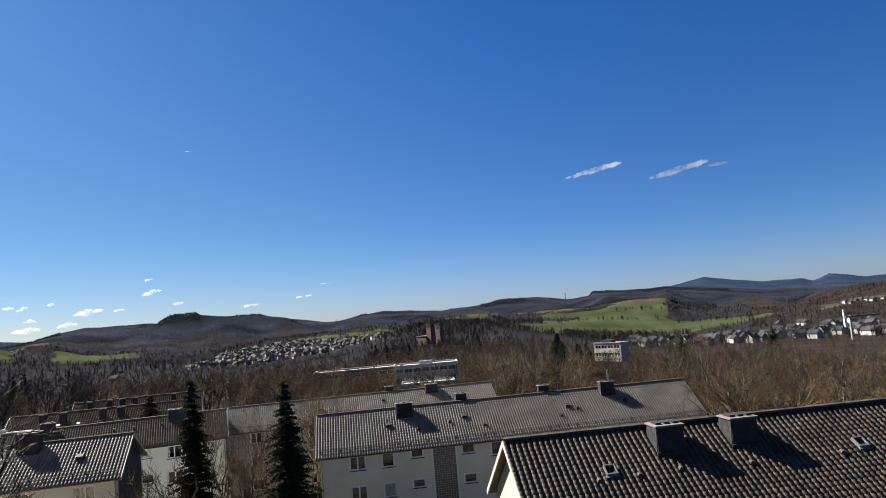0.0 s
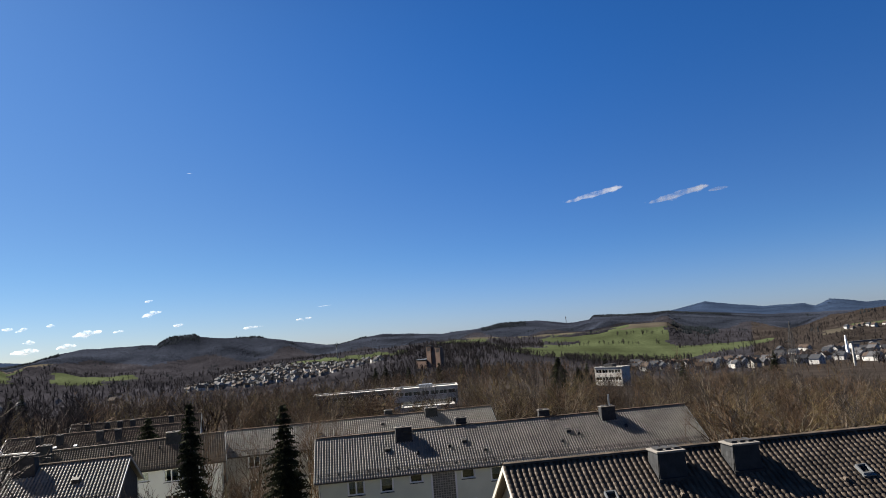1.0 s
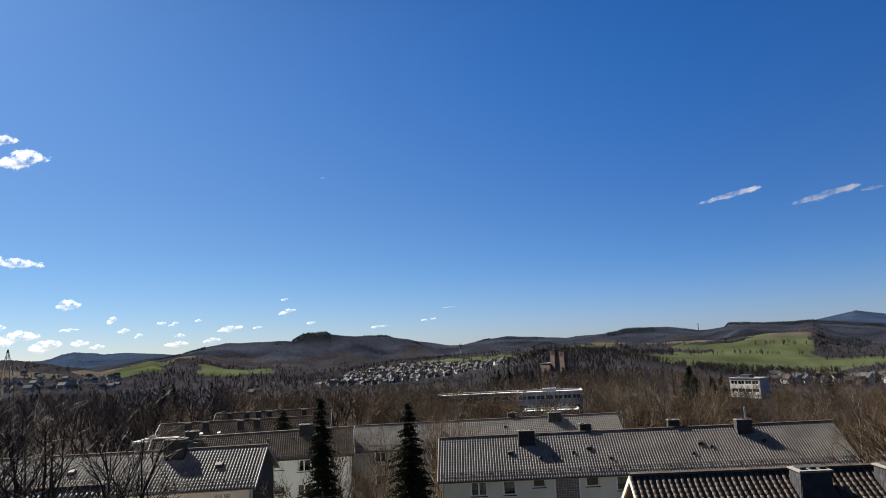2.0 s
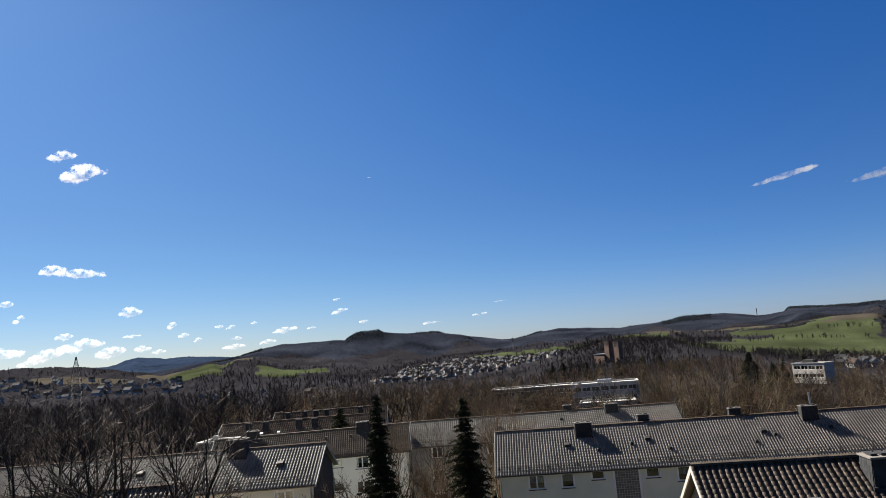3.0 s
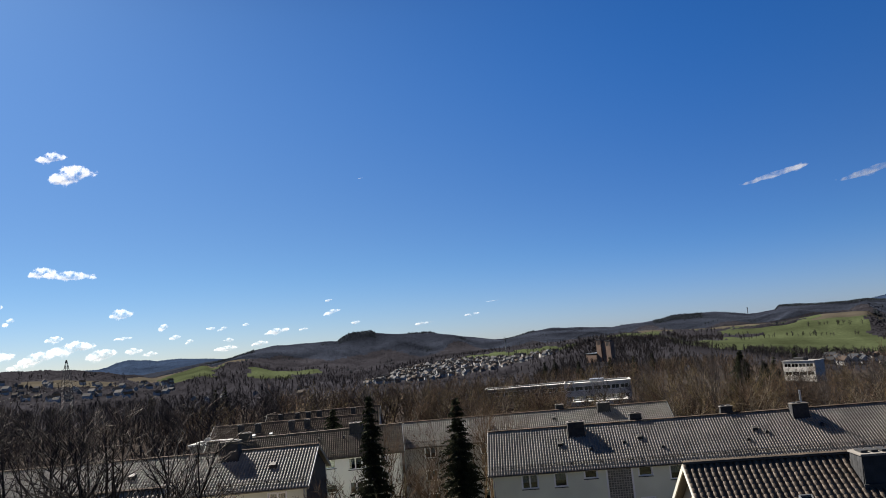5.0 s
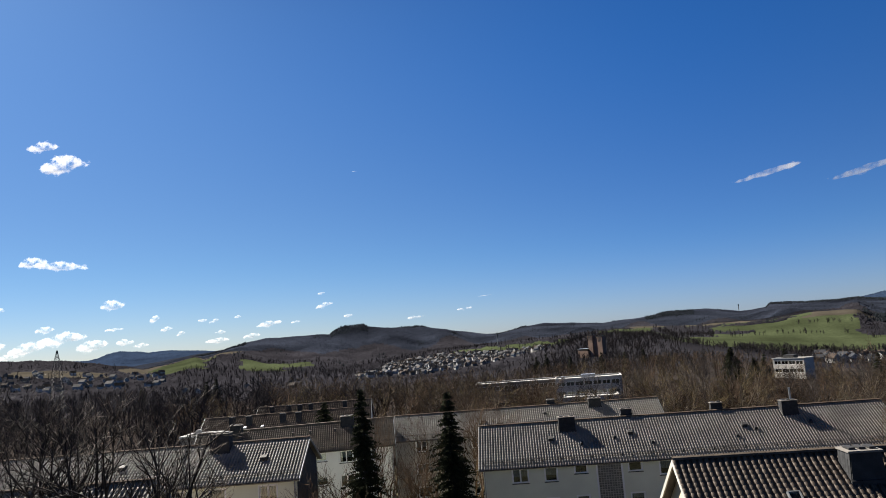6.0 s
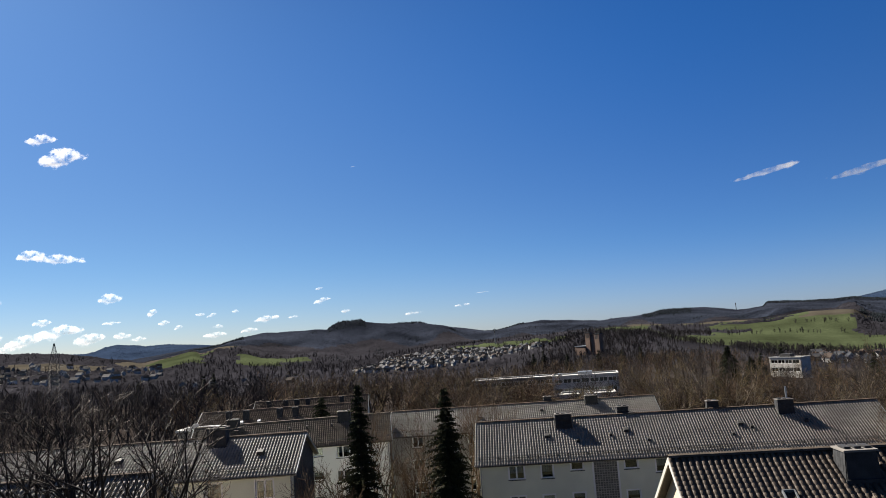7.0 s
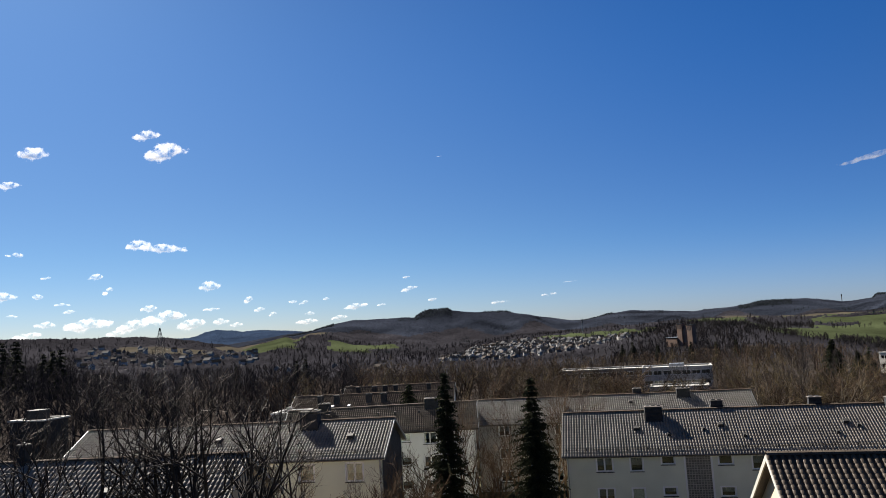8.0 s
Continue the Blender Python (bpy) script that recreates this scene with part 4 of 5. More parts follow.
def lattice_pylon(az, d, z0, z1, half):
    a = math.radians(az)
    h = thing("power_pylon", Matrix.Translation((d * math.sin(a), d * math.cos(a), z0)) @ pose(0, 0, 0, 0, 0, 20), "grey steel lattice power pylon", "pylon")
    ht = z1 - z0
    def wid(f):
        return half * (1.0 if f < 0.55 else 1.0 - 0.92 * ((f - 0.55) / 0.45) ** 1.2) * (1.25 - 0.25 * min(1, f / 0.55))
    n = 12
    lev = [i / n for i in range(n + 1)]
    for sx, sy in ((1, 1), (1, -1), (-1, -1), (-1, 1)):
        part("leg", tube(bmesh.new(), [(sx * wid(f), sy * wid(f), f * ht) for f in lev], [0.16] * (n + 1), 4), STEEL, h)
    for i in range(n):
        w0, w1, za, zb = wid(lev[i]), wid(lev[i + 1]), lev[i] * ht, lev[i + 1] * ht
        for k in range(4):
            c0, c1 = ((1, 1), (1, -1), (-1, -1), (-1, 1))[k], ((1, -1), (-1, -1), (-1, 1), (1, 1))[k]
            part("brace", tube(bmesh.new(), [(c0[0] * w0, c0[1] * w0, za), (c1[0] * w1, c1[1] * w1, zb)], [0.09, 0.09], 3), STEEL, h)
            part("brace", tube(bmesh.new(), [(c1[0] * w0, c1[1] * w0, za), (c0[0] * w1, c0[1] * w1, zb)], [0.09, 0.09], 3), STEEL, h)
    for f, r in ((0.62, 7.0), (0.48, 9.0)):
        bm = bmesh.new()
        tube(bm, [(-r, 0, f * ht), (r, 0, f * ht)], [0.15, 0.15], 4)
        tube(bm, [(-r, 0, f * ht), (0, 0, f * ht + 2.2), (r, 0, f * ht)], [0.12] * 3, 4)
        part("cross_arm", bm, STEEL, h)


lattice_pylon(-41.4, 600, -10.0, 33.5, 2.9)
lattice_pylon(25.29, 640, -32.0, 9.8, 1.5)


def power_line():
    """Three cables that sag away from the pylon down the valley."""
    a, b = (place_at(az, d) for az, d in ((-41.4, 600), (-60.0, 430)))
    h = thing("power_line", Matrix.Identity(4), "thin sagging power cables strung from the steel pylon", "cable")
    for side, z in ((-7.0, 17.0), (7.0, 17.0), (9.0, 11.0)):
        pts = []
        for i in range(25):
            f = i / 24
            p = a.lerp(b, f) + Vector((side * 0.94, side * 0.34, 0))
            pts.append((p.x, p.y, z * (1 - f) + 2.0 * f - 26 * f * (1 - f)))
        part("cable", tube(bmesh.new(), pts, [0.07] * 25, 4), STEEL, h)


power_line()


def masts():
    p = place_at(-8.9, 1330)
    m = thing("radio_mast", Matrix.Translation(p), "thin grey radio mast on the meadow ridge", "mast")
    part("pole", tube(bmesh.new(), [(0, 0, -3), (0, 0, 18), (0, 0, 30)], [0.7, 0.5, 0.25], 6), CONCRETE, m)
    part("antenna_head", tube(bmesh.new(), [(0, 0, 20), (0, 0, 25)], [1.0, 1.0], 8), STEEL, m)
    p = place_at(9.35, 3380)
    m = thing("hill_mast", Matrix.Translation(p), "far transmitter mast on a wooded ridge", "mast")
    part("pole", tube(bmesh.new(), [(0, 0, 0), (0, 0, 26)], [1.6, 1.2], 6), STEEL, m)
    part("antenna_head", tube(bmesh.new(), [(0, 0, 24), (0, 0, 32)], [2.2, 1.6], 6), STEEL, m)
    # white church tower and the grey pole with an arm beside it
    d = 780
    a = math.radians(28.72)
    top = EYE - d * math.tan(radians(1.95))
    t = thing("white_tower", Matrix.Translation((d * math.sin(a), d * math.cos(a), top)), "tall tapering white tower in the village", "tower")
    bm = bmesh.new()
    lo = [bm.verts.new(p) for p in ((-0.9, -1.5, -19), (1.9, -1.5, -19), (1.9, 1.5, -19), (-0.9, 1.5, -19))]
    hi = [bm.verts.new(p) for p in ((-1.0, -0.6, 0), (-0.1, -0.6, 0), (-0.1, 0.6, 0), (-1.0, 0.6, 0))]
    for i in range(4):
        bm.faces.new((lo[i], lo[(i + 1) % 4], hi[(i + 1) % 4], hi[i]))
    bm.faces.new(hi)
    part("shaft", bm, WHITE_PAINT, t)
    part("base", boxes((-2.0, 3.0, -2.4, 2.4, -34, -18.9), bevel=0.1), RENDER_DARK, t)
    d = 560
    a = math.radians(29.05)
    top = EYE - d * math.tan(radians(2.45))
    t = thing("pole_with_arm", Matrix.Translation((d * math.sin(a), d * math.cos(a), top)) @ pose(0, 0, 0, 0, 0, 6), "grey steel pole with a long horizontal arm", "mast")
    part("pole", tube(bmesh.new(), [(0, 0, -26), (0, 0, 0.6)], [0.9, 0.7], 8), RENDER_STONE, t)
    part("arm", boxes((-3, 22, -0.5, 0.5, -0.6, 0.5), bevel=0.05), RENDER_DARK, t)


masts()

# ---- villages ----
VILLAGE_ROOFS = [material("roof_" + n, c, 0.85, vary=0.25, scale=0.3, fine=3, spec=0.1) for n, c in (("slate", (0.022, 0.024, 0.029)), ("brown", (0.036, 0.026, 0.021)), ("grey", (0.040, 0.041, 0.046)))]
VILLAGE_WALLS = [VILLAGE_WHITE, RENDER_DARK, VILLAGE_WHITE, RENDER_STONE]


def village_house(w, l, h, roof_mat, wall_mat, label):
    """Detached house with a gable towards -y: walls, roof, rows of windows, chimney."""
    ob = thing("village_house", Matrix.Identity(4), label, "house", "village houses")
    r = w * 0.42
    bm = bmesh.new()
    prof = [(-w / 2, -3), (w / 2, -3), (w / 2, h), (0, h + r), (-w / 2, h)]
    vs = [[bm.verts.new((x, y, z)) for x, z in prof] for y in (-l / 2, l / 2)]
    for i in range(5):
        if i not in (2, 3):
            bm.faces.new((vs[0][i], vs[0][(i + 1) % 5], vs[1][(i + 1) % 5], vs[1][i]))
    bm.faces.new(vs[0][::-1])
    bm.faces.new(vs[1])
    part("wall", bm, wall_mat, ob)
    bm = bmesh.new()
    for s in (-1, 1):
        o = w / 2 + 0.5
        zz = h + r - o * r / (w / 2)
        pts = [(0, h + r + 0.3), (s * o, zz + 0.3), (s * o, zz), (0, h + r)]
        vs = [[bm.verts.new((x, y, z)) for x, z in pts] for y in (-l / 2 - 0.4, l / 2 + 0.4)]
        for i in range(4):
            bm.faces.new((vs[0][i], vs[0][(i + 1) % 4], vs[1][(i + 1) % 4], vs[1][i]))
        bm.faces.new(vs[0][::-1])
        bm.faces.new(vs[1])
    roof = part("roof", bm, roof_mat, ob)
    part("chimney", boxes((0.6, 1.3, 0.5, 1.3, h + r - 1, h + r + 0.9)), BRICK_RED, roof)
    for z in (0.9, 3.4, h + 0.5):
        for x in ((-w * 0.27, w * 0.27) if z < h else (0,)):
            part("window", boxes((x - 0.65, x + 0.65, -l / 2 - 0.05, -l / 2 - 0.01, z, z + 1.3)), GLASS_BRICK, ob, "dark window")
    for y in (-l * 0.25, l * 0.25):
        part("window", boxes((w / 2 + 0.01, w / 2 + 0.05, y - 0.65, y + 0.65, 3.0, 4.3)), GLASS_BRICK, ob, "dark window")
    return ob


def build_villages():
    rng = random.Random(11)
    protos = []
    for i, (w, l, h) in enumerate(((8, 10, 5.0), (7, 9, 4.2), (8.5, 12, 5.2), (7.5, 10, 4.8), (8, 9, 5.0), (6.5, 10, 4.0))):
        roof = VILLAGE_ROOFS[i % 3]
        wall = VILLAGE_WALLS[i % 4]
        colour = ("slate grey", "brown", "pale grey")[i % 3]
        protos.append(village_house(w, l, h, roof, wall, "%s village house with %s pitched roof" % (("white", "grey", "grey", "pale")[i % 4], colour)))
    spots = []
    for k in range(760):         # village on the slope below the long meadow
        u = rng.random() ** 1.25
        az = -20.0 + 15.0 * u
        lo, hi = 880 + 110 * u, min(990 + 60 * (az + 20), 1098 + 55 * min(4, max(0, -9 - az)))
        spots.append((az + rng.uniform(-0.2, 0.2), rng.uniform(lo, hi), rng.choice((20, -70, 35, 110))))
    for k in range(150):         # village in the valley
        az = rng.uniform(14.0, 31.5)
        spots.append((az, 640 + (260 if az < 24 else 420) * rng.random() ** 0.8, rng.choice((10, 100, 50, -40))))
    for k in range(11):         # hillside street
        spots.append((28.9 + k * 0.33, 1345 + rng.uniform(-14, 14), rng.choice((30, 40))))
    for k in range(75):         # town down the valley
        spots.append((rng.uniform(-47, -34.5), rng.uniform(1050, 1500), rng.choice((0, 60, 110))))
    for k in range(9):
        spots.append((rng.uniform(-33, -24), rng.uniform(700, 860), rng.choice((0, 60, 110))))
    taken = []
    for az, d, rot in spots:
        p = place_at(az, d)
        if any((p - q[0]).length < 8.2 for q in taken):
            continue
        size = rng.uniform(0.56, 0.76) if -30 < az < 0 else rng.uniform(0.75, 1.0)
        taken.append((p, d, Matrix.Translation(p) @ pose(0, 0, 0, 0, 0, rot - az + rng.uniform(-12, 12)), size))
    taken.sort(key=lambda q: q[1])
    first = set()
    V, F, slots, mats = [], [], [], []
    for k, (p, d, m, size) in enumerate(taken):
        i = rng.randrange(len(protos))
        if i not in first:
            first.add(i)
            protos[i].matrix_basis = m @ Matrix.Scale(size, 4)
        elif k < 290:
            copy_thing(protos[i], m).scale = (size, size, size)
        else:
            for c in [c for q in protos[i].children for c in (q, *q.children)]:
                one = c.data.materials[0]
                if one not in mats:
                    mats.append(one)
                n = len(V)
                V += [m @ (v.co * size) for v in c.data.vertices]
                F += [[n + j for j in f.vertices] for f in c.data.polygons]
                slots += [mats.index(one)] * len(c.data.polygons)
    me = bpy.data.meshes.new("far_village")
    me.from_pydata(V, [], F)
    for one in mats:
        me.materials.append(one)
    me.polygons.foreach_set("material_index", slots)
    tagged(new("far_village", me), "far white houses with dark roofs on the slope", "village", kind="stuff")


build_villages()
# ---- vegetation ----
BARK = material("bare_twigs", (0.080, 0.053, 0.033), 0.9, spec=0.1, vary=0.35, scale=0.6, fine=6, per_piece=0.4)
BARK_DARK = material("dark_bark", (0.023, 0.018, 0.015), 0.9, vary=0.35, scale=1.5, fine=12, per_piece=0.35)
BIRCH = material("pale_bark", (0.20, 0.18, 0.145), 0.85, vary=0.4, scale=1.5, fine=8, per_piece=0.25)
NEEDLES = material("spruce_needles", (0.027, 0.030, 0.016), 0.9, spec=0.05, vary=0.45, scale=0.6, fine=8, per_piece=0.5)
BARK_OLIVE = material("olive_twigs", (0.086, 0.065, 0.032), 0.9, spec=0.1, vary=0.35, scale=0.6, fine=6, per_piece=0.4)
BARK_UMBER = material("umber_twigs", (0.034, 0.025, 0.019), 0.95, spec=0.05, vary=0.35, scale=0.6, fine=6, per_piece=0.35)
LIMB = material("pale_grey_limbs", (0.120, 0.098, 0.074), 0.9, spec=0.1, vary=0.4, scale=1.2, fine=8, per_piece=0.3)
TWIGS_NEAR = material("budding_twigs", (0.062, 0.046, 0.036), 0.7, spec=0.3, vary=0.35, scale=1.5, fine=12, per_piece=0.5)
# darkened base colour stands for twigs seen against the sun
BARK_BACKLIT = material("backlit_dark_twigs", (0.029, 0.026, 0.027), 1.0, spec=0.0, vary=0.35, scale=0.6, fine=6, per_piece=0.3)
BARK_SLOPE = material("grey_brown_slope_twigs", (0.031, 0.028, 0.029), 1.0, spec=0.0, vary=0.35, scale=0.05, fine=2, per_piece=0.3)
# blue in the base colour stands for the haze over the farthest ridges
FAR_HAZE_WOODS = material("far_haze_ridge", (0.0175, 0.028, 0.052), 1.0, spec=0.0, vary=0.3, scale=0.004, fine=0.1, per_piece=0.12, even=0.85)
WOODS_BEECH = material("brown_beech_woods", (0.026, 0.022, 0.0205), 1.0, spec=0.0, vary=0.4, scale=0.01, fine=0.1, per_piece=0.2, even=0.8)
# these two carry painted haze as well, the second one bluer
WOODS = material("hazed_winter_woods", (0.0205, 0.0200, 0.0245), 1.0, spec=0.0, vary=0.6, scale=0.004, fine=0.1, per_piece=0.08, even=0.88)
WOODS_HAZE = material("distant_hazed_woods", (0.0178, 0.0213, 0.0312), 1.0, spec=0.0, vary=0.6, scale=0.004, fine=0.1, per_piece=0.07, even=0.88)
BARK_GREY = material("grey_twigs", (0.047, 0.041, 0.038), 0.95, spec=0.05, vary=0.35, scale=0.6, fine=6, per_piece=0.35)
WOODS_FIR = material("far_conifers", (0.0105, 0.0130, 0.0155), 1.0, spec=0.0, vary=0.35, scale=0.01, fine=0.2, per_piece=0.35, even=0.6)


def grow(seed, height, trunk_r, levels, kids, spread, lean=0.12, start=0.25, min_r=0.012, stems=1, upward=0.35, coarse=False, fork=0.0):
    """Segments (start, end, radius, radius) of a bare tree."""
    rng = random.Random(seed)
    segs = []
    def rand_dir():
        return Vector((rng.gauss(0, 1), rng.gauss(0, 1), rng.gauss(0, 0.6)))
    def branch(p, way, length, r, level):
        n = 5 if level == 0 else 3 if level < levels - 1 else 2
        if coarse:
            n = 4 if level == 0 else 2 if level < levels - 1 else 1
        pts = [p]
        w = way.copy()
        for i in range(n):
            w = (w + rand_dir() * (lean if level else lean * 0.5) + Vector((0, 0, upward * 0.35 if level else 0.05))).normalized()
            q = pts[-1] + w * (length / n)
            r0, r1 = r * (1 - 0.85 * i / n), r * (1 - 0.85 * (i + 1) / n)
            segs.append((pts[-1], q, max(r0, min_r), max(r1, min_r * 0.8)))
            pts.append(q)
        if level >= levels - 1:
            return
        count = kids[level]
        for k in range(count):
            f = start + (1 - start) * (k + rng.random()) / count if level == 0 else 0.2 + 0.8 * (k + rng.random()) / count
            i = min(n - 1, int(f * n))
            at = pts[i].lerp(pts[i + 1], f * n - i)
            along = (pts[i + 1] - pts[i]).normalized()
            side = along.orthogonal().normalized()
            side.rotate(Matrix.Rotation(rng.uniform(0, 6.283), 3, along))
            sp = spread * rng.uniform(0.7, 1.2)
            out = (along * math.cos(sp) + side * math.sin(sp) + Vector((0, 0, upward * 0.5))).normalized()
            ln = length * (0.62 if level == 0 else 0.55) * (1.15 - 0.6 * f) * rng.uniform(0.75, 1.2)
            branch(at, out, ln, r * (1 - 0.8 * f) * 0.62 + min_r, level + 1)
    if fork:
        segs.append((Vector((0, 0, -0.6)), Vector((0, 0, fork)), trunk_r, trunk_r * 0.85))
        height -= fork
    for s in range(stems):
        a = rng.uniform(0, 6.283)
        tilt = 0.05 if stems == 1 else rng.uniform(0.12, 0.60) if fork else rng.uniform(0.08, 0.38)
        branch(Vector((0, 0, fork - 0.1)) if fork else Vector((0.25 * math.cos(a), 0.25 * math.sin(a), -0.6)) if stems > 1 else Vector((0, 0, -0.6)),
               Vector((math.cos(a) * tilt, math.sin(a) * tilt, 1)).normalized(), height * rng.uniform(0.8, 1.0) * 0.85, trunk_r * (1 if stems == 1 else 0.6), 0)
    return segs


def segs_to_arrays(segs, sides=3):
    p0 = np.array([s[0] for s in segs])
    p1 = np.array([s[1] for s in segs])
    r0 = np.array([s[2] for s in segs])[:, None]
    r1 = np.array([s[3] for s in segs])[:, None]
    w = p1 - p0
    w /= np.linalg.norm(w, axis=1, keepdims=True) + 1e-9
    ref = np.where(np.abs(w[:, 2:3]) < 0.9, np.array([[0, 0, 1.0]]), np.array([[1.0, 0, 0]]))
    a = np.cross(w, ref)
    a /= np.linalg.norm(a, axis=1, keepdims=True)
    b = np.cross(w, a)
    V = []
    for p, r in ((p0, r0), (p1, r1)):
        for k in range(sides):
            t = 2 * math.pi * k / sides
            V.append(p + (a * math.cos(t) + b * math.sin(t)) * r)
    V = np.stack(V, 1)                                   # segment, corner, xyz
    n = len(segs)
    base = (np.arange(n) * sides * 2)[:, None]
    F = np.concatenate([np.stack([base[:, 0] + k, base[:, 0] + (k + 1) % sides, base[:, 0] + sides + (k + 1) % sides, base[:, 0] + sides + k], 1) for k in range(sides)])
    return V.reshape(-1, 3), F


def bare_tree_proto(seed, mat, height, trunk_r, levels, kids, spread, label, split=0.05, crown_mat=None, **kw):
    """A bare tree: trunk with limbs, and its fine twigs, as two parts."""
    segs = grow(seed, height, trunk_r, levels, kids, spread, **kw)
    ob = thing("bare_tree", Matrix.Identity(4), label, "tree", "bare trees")
    thick = [s for s in segs if s[2] >= split]
    thin = [s for s in segs if s[2] < split]
    for name, ss, sides in (("trunk", thick, 5), ("crown", thin, 3)):
        V, F = segs_to_arrays(ss, sides)
        c = new(name, raw_mesh(name, V, F, crown_mat if crown_mat and name == "crown" else mat))
        c.parent = ob
    return ob


def spruce_proto(seed, height, radius, label, whorls=34, per=13, droop=0.35, name="spruce", spray=1.0):
    """A spruce: tapered trunk and whorls of drooping boughs made of many small needle sprays."""
    rng = random.Random(seed)
    ob = thing(name, Matrix.Identity(4), label, "tree", "conifers")
    part("trunk", tube(bmesh.new(), [(0, 0, -0.5), (0.05, 0, height * 0.5), (0, 0.03, height)], [height * 0.013 + 0.05, height * 0.008 + 0.02, 0.015], 7), BARK_DARK, ob)
    V, F = [], []
    def tri(a, b, c):
        F.append((len(V), len(V) + 1, len(V) + 2))
        V.extend((a, b, c))
    for wv in range(whorls):
        f = (wv + rng.uniform(-0.3, 0.3)) / whorls
        z = height * (0.06 + 0.94 * f)
        rr = radius * (1 - f) ** 0.75 * rng.uniform(0.75, 1.15) + 0.1
        for b in range(max(5, int(per * (1 - 0.45 * f)))):
            a = rng.uniform(0, 6.283)
            L = rr * rng.choice((0.5, 0.75, 0.9, 1.0, 1.15, 1.35)) * rng.uniform(0.85, 1.15)
            out = Vector((math.cos(a), math.sin(a), 0))
            side = Vector((-out.y, out.x, 0))
            n = max(3, int(L / 0.13 / spray))
            for k in range(n):
                g = (k + 0.7) / n
                c = Vector((0, 0, z)) + out * L * g + Vector((0, 0, -droop * L * g * g + 0.18 * L * g + rng.uniform(-0.06, 0.06)))
                s = 0.24 * spray * (1.15 - 0.6 * g) * rng.uniform(0.7, 1.3)
                for sgn in (-1, 1):
                    tip = c + side * sgn * s * 0.75 + out * s * 0.7 + Vector((0, 0, -s * rng.uniform(0.25, 0.8)))
                    tri(c - out * s * 0.3, tip, c + out * s * 0.5 + Vector((0, 0, rng.uniform(-0.05, 0.1))))
                hang = c + Vector((rng.uniform(-0.1, 0.1), rng.uniform(-0.1, 0.1), -s * 0.9))
                tri(c - out * s * 0.4, hang, c + out * s * 0.45)
    c = new("crown", raw_mesh("crown", np.array(V), np.array(F), NEEDLES))
    c.parent = ob
    return ob


def put(proto, used, az, d, turn, size, z=None):
    p = place_at(az, d)
    if z is not None:
        p.z = z
    m = Matrix.Translation(p) @ pose(0, 0, 0, 0, 0, turn)
    if proto.name not in used:
        used.add(proto.name)
        proto.matrix_basis = m @ Matrix.Scale(size, 4)
        return proto
    c = copy_thing(proto, m)
    c.scale = (size, size, size)
    return c


used = set()
# two slender spruces before the blocks
put(spruce_proto(21, 15.2, 2.0, "tall slender dark spruce standing between the blocks", 62, 21), used, -20.05, 57.0, 0, 1.0, z=18 - 57 * math.tan(radians(3.1)) - 15.2)
put(spruce_proto(22, 14.2, 2.25, "tall dark spruce with drooping boughs beside the long block", 58, 21), used, -13.3, 57.0, 0, 1.0, z=18 - 57 * math.tan(radians(3.95)) - 14.2)
fir = spruce_proto(23, 12.0, 3.9, "broad dark conifer among bare trees", 46, 22, 0.5, "conifer", 1.2)
far_fir = spruce_proto(24, 12.0, 3.2, "dark conifer standing in the winter wood", 26, 12, 0.5, "conifer", 2.2)
for az, d, s in ((-22.9, 103, 1.08), (-31.8, 96, 0.55), (8.4, 200, 1.32), (9.9, 215, 1.02), (10.6, 322, 0.9), (12.0, 350, 1.05), (-1.0, 560, 1.2), (-3.4, 540, 1.1), (0.8, 520, 1.15), (-36.0, 520, 1.3), (-31.5, 560, 1.4), (-30.8, 570, 1.5), (-42.3, 500, 1.2), (17.7, 260, 0.9), (2.2, 600, 1.2), (-5.2, 610, 1.3), (-6.0, 590, 1.2), (24.0, 500, 1.1)):
    put(fir if d < 250 else far_fir, used, az, d, az * 37, s)
for az, d, s in ((-51.4, 330, 1.6), (-50.6, 345, 1.75), (-49.0, 340, 1.5), (-48.4, 350, 1.7), (-47.9, 345, 1.8), (-52.3, 320, 1.5)):
    put(far_fir, used, az, d, az * 51, s)

# big bare trees in front of the low roof
near_label = "large leafless tree with many fine upright branches"
for az, d, seed, el, stems in ((-38.9, 29.0, 31, 0.2, 3), (-41.6, 30.5, 32, 0.0, 2), (-46.0, 31.0, 33, -1.2, 1), (-48.0, 28.0, 34, -2.5, 1), (-35.6, 31.0, 37, -1.4, 2), (-32.6, 33.0, 38, -5.0, 1), (-52.0, 29.0, 36, -3.5, 1)):
    t = bare_tree_proto(seed, BARK_DARK, 14, 0.21, 4, (6, 5, 4), 0.74, near_label, split=0.011, crown_mat=TWIGS_NEAR, stems=stems + 1, min_r=0.0052, start=0.15, lean=0.15, upward=0.26, fork=6.2)
    tall = max(v.co.z for c in t.children for v in c.data.vertices)
    put(t, used, az, d, seed * 40, (EYE + d * math.tan(radians(el)) - place_at(az, d).z) / tall)
